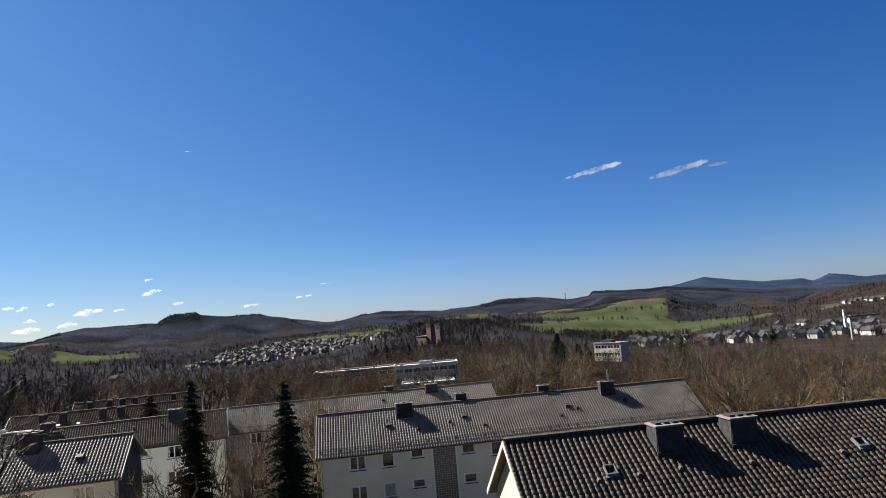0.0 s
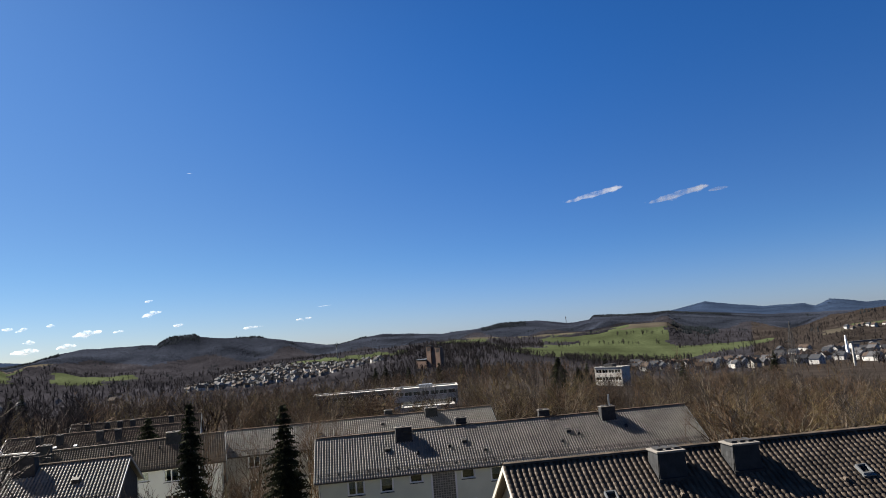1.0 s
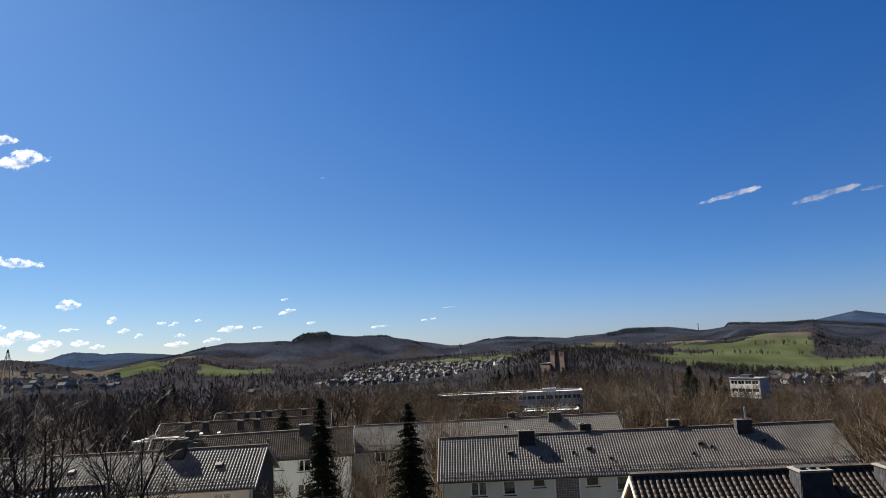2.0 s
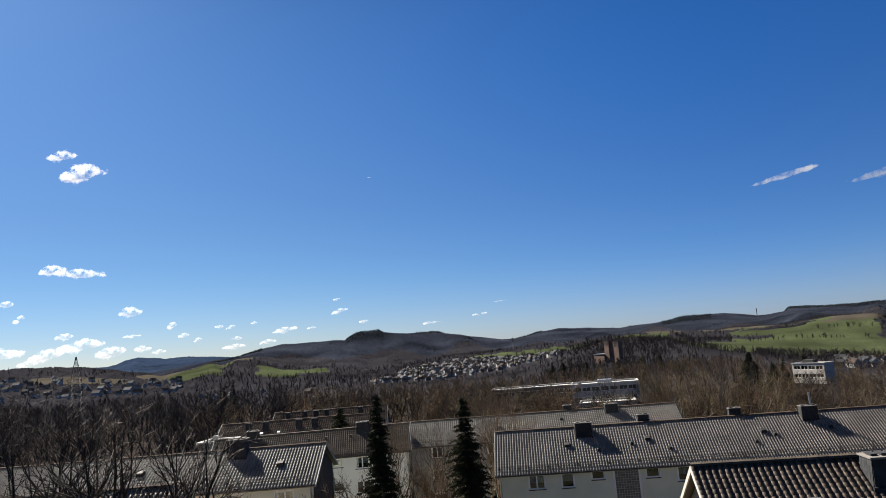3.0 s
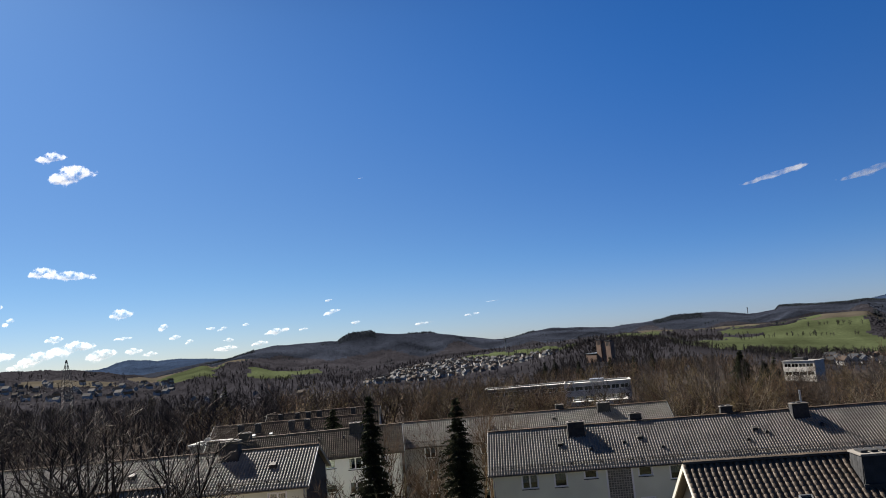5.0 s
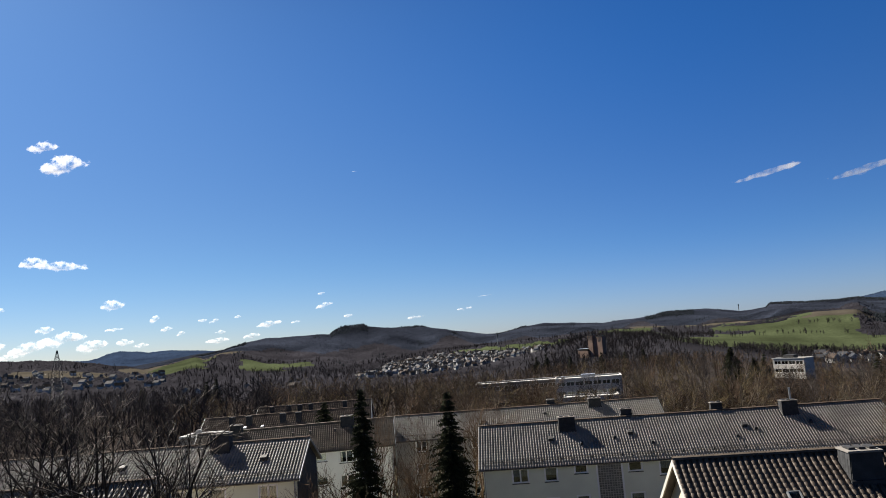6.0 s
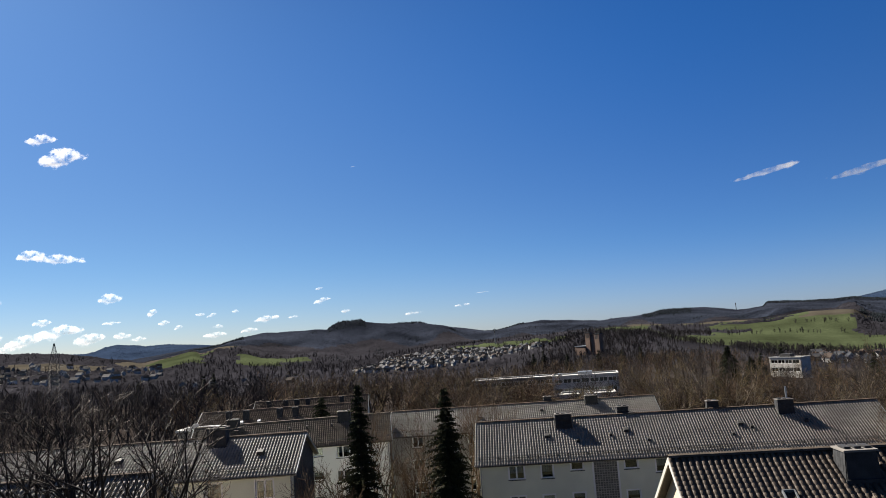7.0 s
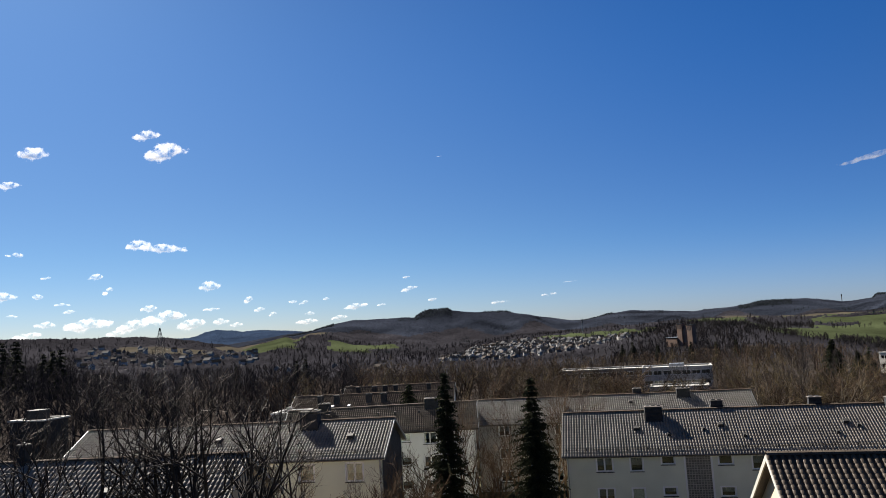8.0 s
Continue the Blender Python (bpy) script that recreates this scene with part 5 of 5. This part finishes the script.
# slight trees between the blocks
for az, d, seed, h in ((-16.2, 62, 41, 10.5), (-17.2, 64, 42, 9.5), (-23.4, 52, 43, 9.0), (-25.6, 50, 44, 7.5), (-22.2, 50, 45, 8.0), (-11.2, 78, 46, 14.5), (-31.0, 40, 47, 11.0), (-27.6, 38, 48, 7.6), (-24.3, 47, 49, 9.5), (-23.0, 48, 60, 8.2), (-24.9, 46, 61, 8.6), (-15.0, 70, 62, 12.0), (-15.9, 72, 63, 13.0), (-17.6, 66, 64, 10.5), (-11.8, 75, 65, 13.5), (-10.9, 82, 66, 15.0), (-19.0, 74, 67, 12.0), (-21.6, 60, 68, 8.5)):
    t = bare_tree_proto(seed, BARK, h, 0.12, 4, (12, 7, 4), 0.7, "slender leafless tree beside the blocks", split=0.03, min_r=0.008, start=0.2, upward=0.3, lean=0.18)
    put(t, used, az, d, seed * 40, 1.0)

# a tall pale tree beyond the long block's end
t = bare_tree_proto(71, LIMB, 15, 0.26, 4, (8, 5, 4), 0.6, "tall pale-barked leafless tree beyond the long block", split=0.03, min_r=0.010, start=0.35, upward=0.4, crown_mat=BARK)
put(t, used, 19.3, 84, 40, 1.05)
t = bare_tree_proto(72, LIMB, 13, 0.20, 4, (8, 5, 4), 0.6, "slim pale-barked leafless tree at the wood's edge", split=0.03, min_r=0.010, start=0.35, upward=0.4, crown_mat=BARK)
put(t, used, 21.6, 74, 10, 0.95)
# thin trees before the flat-roofed house
for az, d, seed, h in ((-51.2, 102, 73, 10.6), (-50.2, 96, 74, 10.9), (-49.3, 104, 75, 10.8), (-48.4, 98, 76, 11.0), (-47.3, 90, 77, 10.5)):
    put(bare_tree_proto(seed, BARK_DARK, h, 0.12, 4, (12, 7, 4), 0.7, "slender leafless tree before the flat-roofed house", split=0.03, min_r=0.011, start=0.15, upward=0.3), used, az, d, seed * 40, 1.0)

# the wood behind the blocks
mid = [bare_tree_proto(50 + i, (LIMB, LIMB, BIRCH, LIMB, BARK)[i], h, 0.25, 4, (9, 6, 4), 0.85, "tall leafless brown tree in the winter wood", split=0.034, min_r=0.013, start=0.25, upward=0.30, lean=0.16, crown_mat=(BARK_UMBER, BARK_OLIVE, BARK, BARK_GREY, BARK)[i]) for i, h in enumerate((15, 14, 16, 13, 15.5))]


def plant_wood():
    rng = random.Random(5)
    n = 0
    while n < 205:
        az = rng.uniform(-34, 34) if rng.random() < 0.6 else rng.uniform(15, 34)
        d = 104 + 150 * rng.random() ** 1.2
        if az > 15.5:
            d = 62 + 130 * rng.random() ** 1.2
        elif az < -16:
            d = 150 + 120 * rng.random()
        if -10 < az < 1.5 and 232 < d < 285:
            continue
        if az > 15.5 and az < 19.5 and d < 96:
            continue
        top = EYE + d * math.tan(radians(np.interp(az, (-32, -21, -13, -6.7, -2, 4, 9, 14, 19.5, 23, 27, 31), (-1.9, -2.3, -2.6, -2.8, -2.5, -2.3, -2.4, -3.1, -2.9, -3.3, -3.9, -4.2))))
        if -5.6 < az < 1.2 and d < 240:
            top = EYE + d * math.tan(radians(-4.4 if rng.random() < 0.6 else -3.3))
        if 10.6 < az < 14.2:
            top = EYE + d * math.tan(radians(rng.uniform(-3.95, -3.55)))
        ground = float(land_height(az, d))
        want = min(17.0, max(6.5, (top - ground) * rng.uniform(0.78, 1.02)))
        i = 2 if rng.random() < 0.09 else rng.choice((0, 1, 3, 4))
        put(mid[i], used, az, d, rng.uniform(0, 360), want / (15, 14, 16, 13, 15.5)[i])
        n += 1


plant_wood()


def joined_wood():
    """Simpler bare trees farther off, joined."""
    rng = random.Random(6)
    protos = [segs_to_arrays(grow(80 + i, 14, 0.28, 4, (5, 3, 2), 0.8, min_r=0.040, start=0.2, upward=0.3, lean=0.2, coarse=True), 3) for i in range(6)]
    fine = [segs_to_arrays(grow(90 + i, 14, 0.24, 4, (8, 5, 3), 0.8, min_r=0.018, start=0.2, upward=0.3, lean=0.2, coarse=True), 3) for i in range(6)]
    V, F, grey, n = [], [], [], 0
    for k in range(2050):
        az = rng.uniform(-54, 34)
        d = 255 + 560 * rng.random() ** 1.1
        if k % 4 == 0:
            az, d = rng.uniform(13, 34), rng.uniform(380, 770)
        if k % 5 == 1:
            az, d = rng.uniform(-54, -27), rng.uniform(135, 420)
        if k % 5 == 2:
            az, d = rng.uniform(-28, -8), rng.uniform(150, 430)
        if k % 5 == 3:
            az, d = rng.uniform(-8, 14), rng.uniform(290, 620)
        if az < -36:
            d = 120 + 480 * rng.random()
        if k >= 1600:
            az, d = rng.uniform(-16, 33), rng.uniform(108, 228)
            if 10 < az < 15:
                d = rng.uniform(120, 322)
            if -4.6 < az < 0.6 and d > 140 and rng.random() < 0.6:
                continue
        elif (-10 < az < 1 and d < 285) or (10.4 < az < 14.2 and d < 335):
            continue
        if -3.3 < az < 0.2 and 600 < d < 760:
            continue
        v, f = (fine if k >= 1600 else protos)[rng.randrange(6)]
        p = place_at(az, d)
        top = EYE + d * math.tan(radians(np.interp(az, (-54, -47, -44, -32, -21, -13, -6.7, -2, 4, 9, 14, 19.5, 23, 27, 31), (0.6, 0.2, -1.4, -1.6, -2.0, -2.3, -2.4, -2.1, -2.0, -2.3, -3.0, -3.2, -3.4, -3.8, -4.1))))
        if k >= 1600:
            top -= d * radians(1.4 if -4.6 < az < 10 else 0.35 if 10 < az < 15 and d > 230 else 0.5)
        s = min(18.0, max(5.0, (top - p.z) * rng.uniform(0.7, 1.0))) / 14
        a = rng.uniform(0, 6.28)
        R = np.array([[math.cos(a), -math.sin(a), 0], [math.sin(a), math.cos(a), 0], [0, 0, 1]]) * s
        V.append(v @ R.T + np.array(p))
        F.append(f + n)
        # left of -27 degrees most trees take the colour darkened for backlight
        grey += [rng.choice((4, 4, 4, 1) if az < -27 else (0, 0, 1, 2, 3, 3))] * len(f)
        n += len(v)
    ob = new("winter_wood", raw_mesh("winter_wood", np.concatenate(V), np.concatenate(F), [BARK, BARK_GREY, BARK_OLIVE, BARK_UMBER, BARK_BACKLIT]))
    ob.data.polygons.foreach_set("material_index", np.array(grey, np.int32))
    tagged(ob, "dense leafless brown wood filling the valley floor", "wood", kind="stuff")


joined_wood()


def far_woods():
    """The hills' woods: many small clumped crowns, and darker conifers near the crests."""
    rng = np.random.default_rng(8)
    n = 150000
    az = rng.uniform(-58, 38, n)
    d = 780 + 2800 * rng.random(n) ** 0.85
    far_edge = ((az < -28) | (az > 15)) & (rng.random(n) < 0.14)
    d = np.where(far_edge, rng.uniform(3700, 4700, n), d)
    c = cover(az, d)
    keep = (c == 0) | (c == 4) | (c == 6) | ((c == 5) & (d > 780))
    keep &= ~((az > 3) & (az < 24) & (d < 1000))
    keep &= ~((cover(az, d + 45) == 1) & (rng.random(n) < 0.7))
    keep &= ~((az > -20.5) & (az < -4.5) & (d < 1240) & (rng.random(n) < 0.85))
    keep &= ~((az > 13) & (d < 1060) & (rng.random(n) < 0.75))
    keep &= ~((az < -33.5) & (az > -47) & (d < 1540) & (d > 950) & (rng.random(n) < 0.8))
    az, d = az[keep], d[keep]
    n = len(az)
    patch = np.sin(az * 1.7 + d * 0.004) + np.sin(az * 0.63 - d * 0.0071 + 1.0) + rng.normal(0, 0.35, n)
    conifer = (patch > 2.25) & (d < 3600) & (d > 1300)
    for a0, a1, d0, d1 in ((11.2, 21.5, 3150, 3480), (2.6, 6.2, 3000, 3420), (-22.1, -19.1, 2380, 2640), (-16.6, -14.4, 2520, 2620), (-9.0, -6.5, 3250, 3420), (17.3, 20.5, 1650, 1950), (-32.5, -28.5, 2350, 2620)):
        conifer |= (az > a0) & (az < a1) & (d > d0) & (d < d1) & (rng.random(n) < 0.8)
    z = land_height(az, d)
    x, y = d * np.sin(np.radians(az)), d * np.cos(np.radians(az))
    kind_of = np.where(c[keep] == 5, 0, c[keep])
    # woods split by distance, the farther ones bluer to paint in haze
    for kind, sel, mat, label in (("beech_wood", ~conifer & (kind_of == 0) & (az > 22.8), WOODS_BEECH, "brown leafless beech woods on the near hillside"), ("hill_wood", ~conifer & (kind_of == 0) & (az <= 22.8), WOODS, "leafless woods covering the far hills, faintly blue for haze"), ("spruce_wood", ~conifer & (kind_of == 4), WOODS_HAZE, "woods on the distant hills, tinted blue for haze"), ("ridge_wood", ~conifer & (kind_of == 6), FAR_HAZE_WOODS, "woods on the farthest ridges, tinted bluest for haze"), ("hill_conifers", conifer, WOODS_FIR, "dark conifer stands on the far hills")):
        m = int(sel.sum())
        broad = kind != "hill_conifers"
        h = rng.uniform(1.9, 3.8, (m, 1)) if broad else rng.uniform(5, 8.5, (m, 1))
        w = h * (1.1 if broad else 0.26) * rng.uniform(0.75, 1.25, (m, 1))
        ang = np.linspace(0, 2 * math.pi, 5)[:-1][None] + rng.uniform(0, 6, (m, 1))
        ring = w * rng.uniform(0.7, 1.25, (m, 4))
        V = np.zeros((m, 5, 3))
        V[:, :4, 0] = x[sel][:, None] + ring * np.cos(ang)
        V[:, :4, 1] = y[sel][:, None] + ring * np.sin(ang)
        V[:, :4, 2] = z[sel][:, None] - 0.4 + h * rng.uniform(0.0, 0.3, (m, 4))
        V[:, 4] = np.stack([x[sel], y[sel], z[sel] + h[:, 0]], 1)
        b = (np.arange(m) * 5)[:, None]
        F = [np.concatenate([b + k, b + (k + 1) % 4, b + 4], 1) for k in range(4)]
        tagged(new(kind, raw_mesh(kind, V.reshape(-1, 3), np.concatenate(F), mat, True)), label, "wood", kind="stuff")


far_woods()


def slope_wood():
    """Leafless trees with real limbs on the nearer slopes, joined."""
    rng = random.Random(14)
    protos = [segs_to_arrays(grow(140 + i, 12, 0.3, 2, (9,), 0.6, min_r=0.14, start=0.15, upward=0.5, coarse=True), 3) for i in range(6)]
    V, F, n = [], [], 0
    for k in range(4200):
        az, d = rng.uniform(-54, 34), 780 + 900 * rng.random()
        if int(cover(np.array(az), np.array(d))) not in (0, 5) or (rng.random() < 0.6 and int(cover(np.array(az), np.array(d + 60.0))) == 1):
            continue
        if (3 < az < 24 and d < 1000) or (-47 < az < -33.5 and 950 < d < 1540 and rng.random() < 0.9) or (-20.5 < az < -4.5 and d < 1240 and rng.random() < 0.8) or (az > 24 and d < 1060 and rng.random() < 0.6):
            continue
        v, f = protos[rng.randrange(6)]
        a, s = rng.uniform(0, 6.28), rng.uniform(0.6, 1.0)
        R = np.array([[math.cos(a), -math.sin(a), 0], [math.sin(a), math.cos(a), 0], [0, 0, 1]]) * s
        V.append(v @ R.T + np.array(place_at(az, d)))
        F.append(f + n)
        n += len(v)
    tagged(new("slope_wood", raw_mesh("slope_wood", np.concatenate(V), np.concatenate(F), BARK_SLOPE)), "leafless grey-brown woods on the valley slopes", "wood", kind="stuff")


slope_wood()


def meadow_trees():
    """Rows of small leafless trees along the meadow's terraces."""
    rng = random.Random(9)
    protos = [segs_to_arrays(grow(120 + i, 12, 0.5, 3, (6, 2), 0.8, min_r=0.17, start=0.12, upward=0.4, coarse=True), 3) for i in range(4)]
    V, F, n = [], [], 0
    spots = [(rng.uniform(8.5, 17), 1450 + rng.uniform(-12, 12)) for k in range(30)] + [(rng.uniform(13, 16.5), 1590 + rng.uniform(-15, 15)) for k in range(16)]
    spots += [(rng.uniform(9, 18.5), 1000 + rng.uniform(-25, 15)) for k in range(170)] + [(rng.uniform(17.5, 23), 1330 + rng.uniform(-6, 6)) for k in range(34)]
    spots += [(rng.uniform(3, 17), rng.uniform(880, 985)) for k in range(260)] + [(rng.uniform(13, 33), rng.uniform(600, 940)) for k in range(330)]
    spots += [(rng.gauss(-0.2, 2.6), rng.uniform(735, 930)) for k in range(520)] + [(rng.uniform(-7, 7), rng.uniform(600, 690)) for k in range(160)]
    spots += [(rng.uniform(3.5, 7.5), 1450 + rng.uniform(-40, 60)) for k in range(150)] + [(rng.uniform(-29, -23), 1640 + rng.uniform(-20, 25)) for k in range(50)]
    spots += [(rng.uniform(-20, -4), rng.uniform(900, 1220)) for k in range(130)] + [(rng.uniform(-12, -3), 1400 + rng.uniform(-120, 90)) for k in range(16)]
    spots += [(rng.gauss(-0.5, 4.0), rng.uniform(560, 735)) for k in range(320)]
    spots += [(rng.uniform(-46, -30), rng.uniform(860, 1500)) for k in range(45)]
    for az, d in spots:
        v, f = protos[rng.randrange(4)]
        a, s = rng.uniform(0, 6.28), rng.uniform(0.5, 0.95) * (0.8 if d < 840 and az < 13 else 1.2 if 1400 < d < 1600 else 1.0)
        R = np.array([[math.cos(a), -math.sin(a), 0], [math.sin(a), math.cos(a), 0], [0, 0, 1]]) * s
        V.append(v @ R.T + np.array(place_at(az, d)))
        F.append(f + n)
        n += len(v)
    tagged(new("hedgerow_trees", raw_mesh("hedgerow_trees", np.concatenate(V), np.concatenate(F), BARK_SLOPE)), "rows of small leafless trees along green meadows", "wood", kind="stuff")


meadow_trees()
# ---- clouds ----
def cloud_material(name, most=1.0, ragged=0.68):
    m = bpy.data.materials.new(name)
    m.use_nodes = True
    nt = m.node_tree
    nt.nodes.remove(nt.nodes["Principled BSDF"])
    df, tl, tp, mx, mx2, no, at, co, ad, rp = (nt.nodes.new("ShaderNode" + k) for k in ("BsdfDiffuse", "BsdfTranslucent", "BsdfTransparent", "MixShader", "MixShader", "TexNoise", "Attribute", "TexCoord", "Math", "MapRange"))
    df.inputs["Color"].default_value = tl.inputs["Color"].default_value = (0.62, 0.62, 0.63, 1)
    mx.inputs[0].default_value = 0.75
    no.inputs["Scale"].default_value, no.inputs["Detail"].default_value, no.inputs["Roughness"].default_value = 0.013, 8, ragged
    rp.inputs["To Max"].default_value = most
    at.attribute_name = "cloud_body"
    ad.operation = "MULTIPLY_ADD"
    ad.inputs[1].default_value = 2.9
    rp.inputs["From Min"].default_value, rp.inputs["From Max"].default_value = 1.82, 2.6
    nt.links.new(co.outputs["Object"], no.inputs["Vector"])
    nt.links.new(no.outputs["Fac"], ad.inputs[0])
    nt.links.new(at.outputs["Fac"], ad.inputs[2])
    nt.links.new(ad.outputs[0], rp.inputs["Value"])
    nt.links.new(df.outputs[0], mx.inputs[1])
    nt.links.new(tl.outputs[0], mx.inputs[2])
    nt.links.new(rp.outputs[0], mx2.inputs[0])
    nt.links.new(tp.outputs[0], mx2.inputs[1])
    nt.links.new(mx.outputs[0], mx2.inputs[2])
    nt.links.new(mx2.outputs[0], nt.nodes["Material Output"].inputs["Surface"])
    return m


CLOUD = cloud_material("cloud")
WISP = cloud_material("thin_cloud", 0.7, 0.5)


def cloud(az, el, wide, high, seed, slant=0.0, wisp=False):
    """Fair-weather cloud far off: a bulging veil, dense where its puffs gather and thin at the rim. Sizes in degrees as seen from the walk."""
    rng = np.random.default_rng(seed)
    D = 4300
    wide, high = wide * 0.92, high * 0.95
    W, H = D * math.tan(radians(wide)), D * math.tan(radians(high))
    nx, nz = (72, 30) if wide > 1.5 else (40, 24)
    X, Z = np.meshgrid(np.linspace(-0.85, 0.85, nx) * W, np.linspace(-1.3, 1.7, nz) * H, indexing="ij")
    dens, bulge = np.zeros_like(X), np.zeros_like(X)
    for i in range(int(12 + 6 * wide) * (2 if wisp else 1)):
        u = rng.uniform(-1, 1)
        env = (1 - u * u) ** 0.5
        r = H * rng.uniform(0.16, 0.34) * (0.35 + env) * (0.8 if wisp else 1)
        cx = u * W * 0.44
        cz = H * (rng.uniform(-0.05, 0.45) * env) * (0.4 if wisp else 1) + cx * math.tan(radians(slant))
        sx = r * (3.2 if wisp else rng.uniform(1.1, 1.9))
        g = np.exp(-((X - cx) / sx) ** 2 - ((Z - cz) / (r * np.where(Z < cz, 0.7, 1.0))) ** 2)
        dens += g * (0.30 if wisp else 0.36)
        bulge -= g * r * (0.0 if wisp else 0.1)
    V = np.stack([X, -bulge, Z], -1).reshape(-1, 3)
    idx = np.arange(nx * nz).reshape(nx, nz)
    F = np.stack([idx[:-1, :-1], idx[1:, :-1], idx[1:, 1:], idx[:-1, 1:]], -1).reshape(-1, 4)
    dv = np.clip(dens, 0, 0.72).reshape(-1)
    F = F[dv[F].max(1) > 0.05]
    me = raw_mesh("cloud", V, F, WISP if wisp else CLOUD, True)
    layer = me.attributes.new("cloud_body", "FLOAT", "POINT")
    layer.data.foreach_set("value", dv.astype(np.float32))
    ob = new("cloud", me)
    a = radians(az)
    ob.matrix_world = Matrix.Translation((D * math.sin(a), D * math.cos(a), EYE + D * math.tan(radians(el)) - H * 0.15)) @ pose(0, 0, 0, 0, 0, -az)
    tagged(ob, "thin wispy white cloud streak in blue sky" if wisp else "small white fair-weather cloud in blue sky", "cloud", "clouds", "stuff")


for k, c in enumerate(((-41.0, 14.5, 2.6, 1.25, 22), (-42.2, 15.7, 2.0, 0.8, 12), (-49.6, 13.9, 1.9, 1.0, 0), (-51.2, 11.7, 1.6, 0.6, 10), (-41.2, 7.35, 4.4, 0.7, -4), (-42.9, 7.6, 1.9, 0.7, 10), (-37.9, 4.4, 1.6, 0.75, 5),
                       (-45.7, 5.3, 1.1, 0.5, 5), (-50.8, 6.9, 1.2, 0.4, 0), (-48.8, 5.3, 0.8, 0.25, 5), (-44.9, 4.3, 0.7, 0.4, 35), (-51.4, 4.0, 1.6, 0.6, 0), (-49.3, 4.0, 0.8, 0.4, 0), (-47.3, 2.9, 1.1, 0.3, 5),
                       (-47.8, 3.4, 1.3, 0.3, 0), (-50.9, 2.7, 0.9, 0.3, 0), (-48.9, 2.0, 1.6, 0.5, 0), (-46.3, 1.9, 3.4, 0.9, 6), (-43.3, 1.7, 2.4, 0.8, 10), (-41.2, 2.2, 3.2, 0.9, 6), (-39.2, 1.6, 2.2, 0.8, 10), (-37.0, 1.75, 1.3, 0.5, 0),
                       (-42.1, 2.9, 1.4, 0.5, 5), (-50.0, 1.3, 2.0, 0.6, 8), (-35.0, 3.3, 0.6, 0.45, 30), (-34.2, 2.5, 0.9, 0.4, 10), (-33.2, 2.1, 0.6, 0.3, 20), (-37.7, 2.7, 1.6, 0.3, 3), (-30.8, 2.9, 0.8, 0.35, 20), (-30.4, 2.0, 0.8, 0.35, 0),
                       (-29.0, 3.1, 0.5, 0.3, 0), (-26.7, 2.4, 2.2, 0.5, 8), (-30.5, 1.4, 2.2, 0.5, 4), (-24.7, 2.4, 0.9, 0.25, 3), (-22.4, 3.55, 1.6, 0.4, 14), (-22.6, 4.5, 0.6, 0.25, 10), (-20.6, 2.6, 0.8, 0.3, 5), (-28.0, 1.55, 1.8, 0.4, 6),
                       (-15.3, 2.05, 2.2, 0.3, 4), (-11.3, 2.45, 1.4, 0.35, 3), (-31.6, 3.0, 0.7, 0.3, 0), (-44.4, 1.2, 1.5, 0.5, 0), (-36.0, 1.4, 1.4, 0.4, 4))):
    cloud(*c[:4], seed=200 + k, slant=c[4])
for k, c in enumerate(((12.5, 10.35, 5.2, 0.52, 10), (18.8, 9.55, 5.0, 0.6, 11), (21.7, 9.55, 1.2, 0.42, 5), (-9.6, 3.35, 1.6, 0.10, 3), (-19.4, 14.0, 0.5, 0.07, 5))):
    cloud(*c[:4], seed=300 + k, slant=c[4], wisp=True)
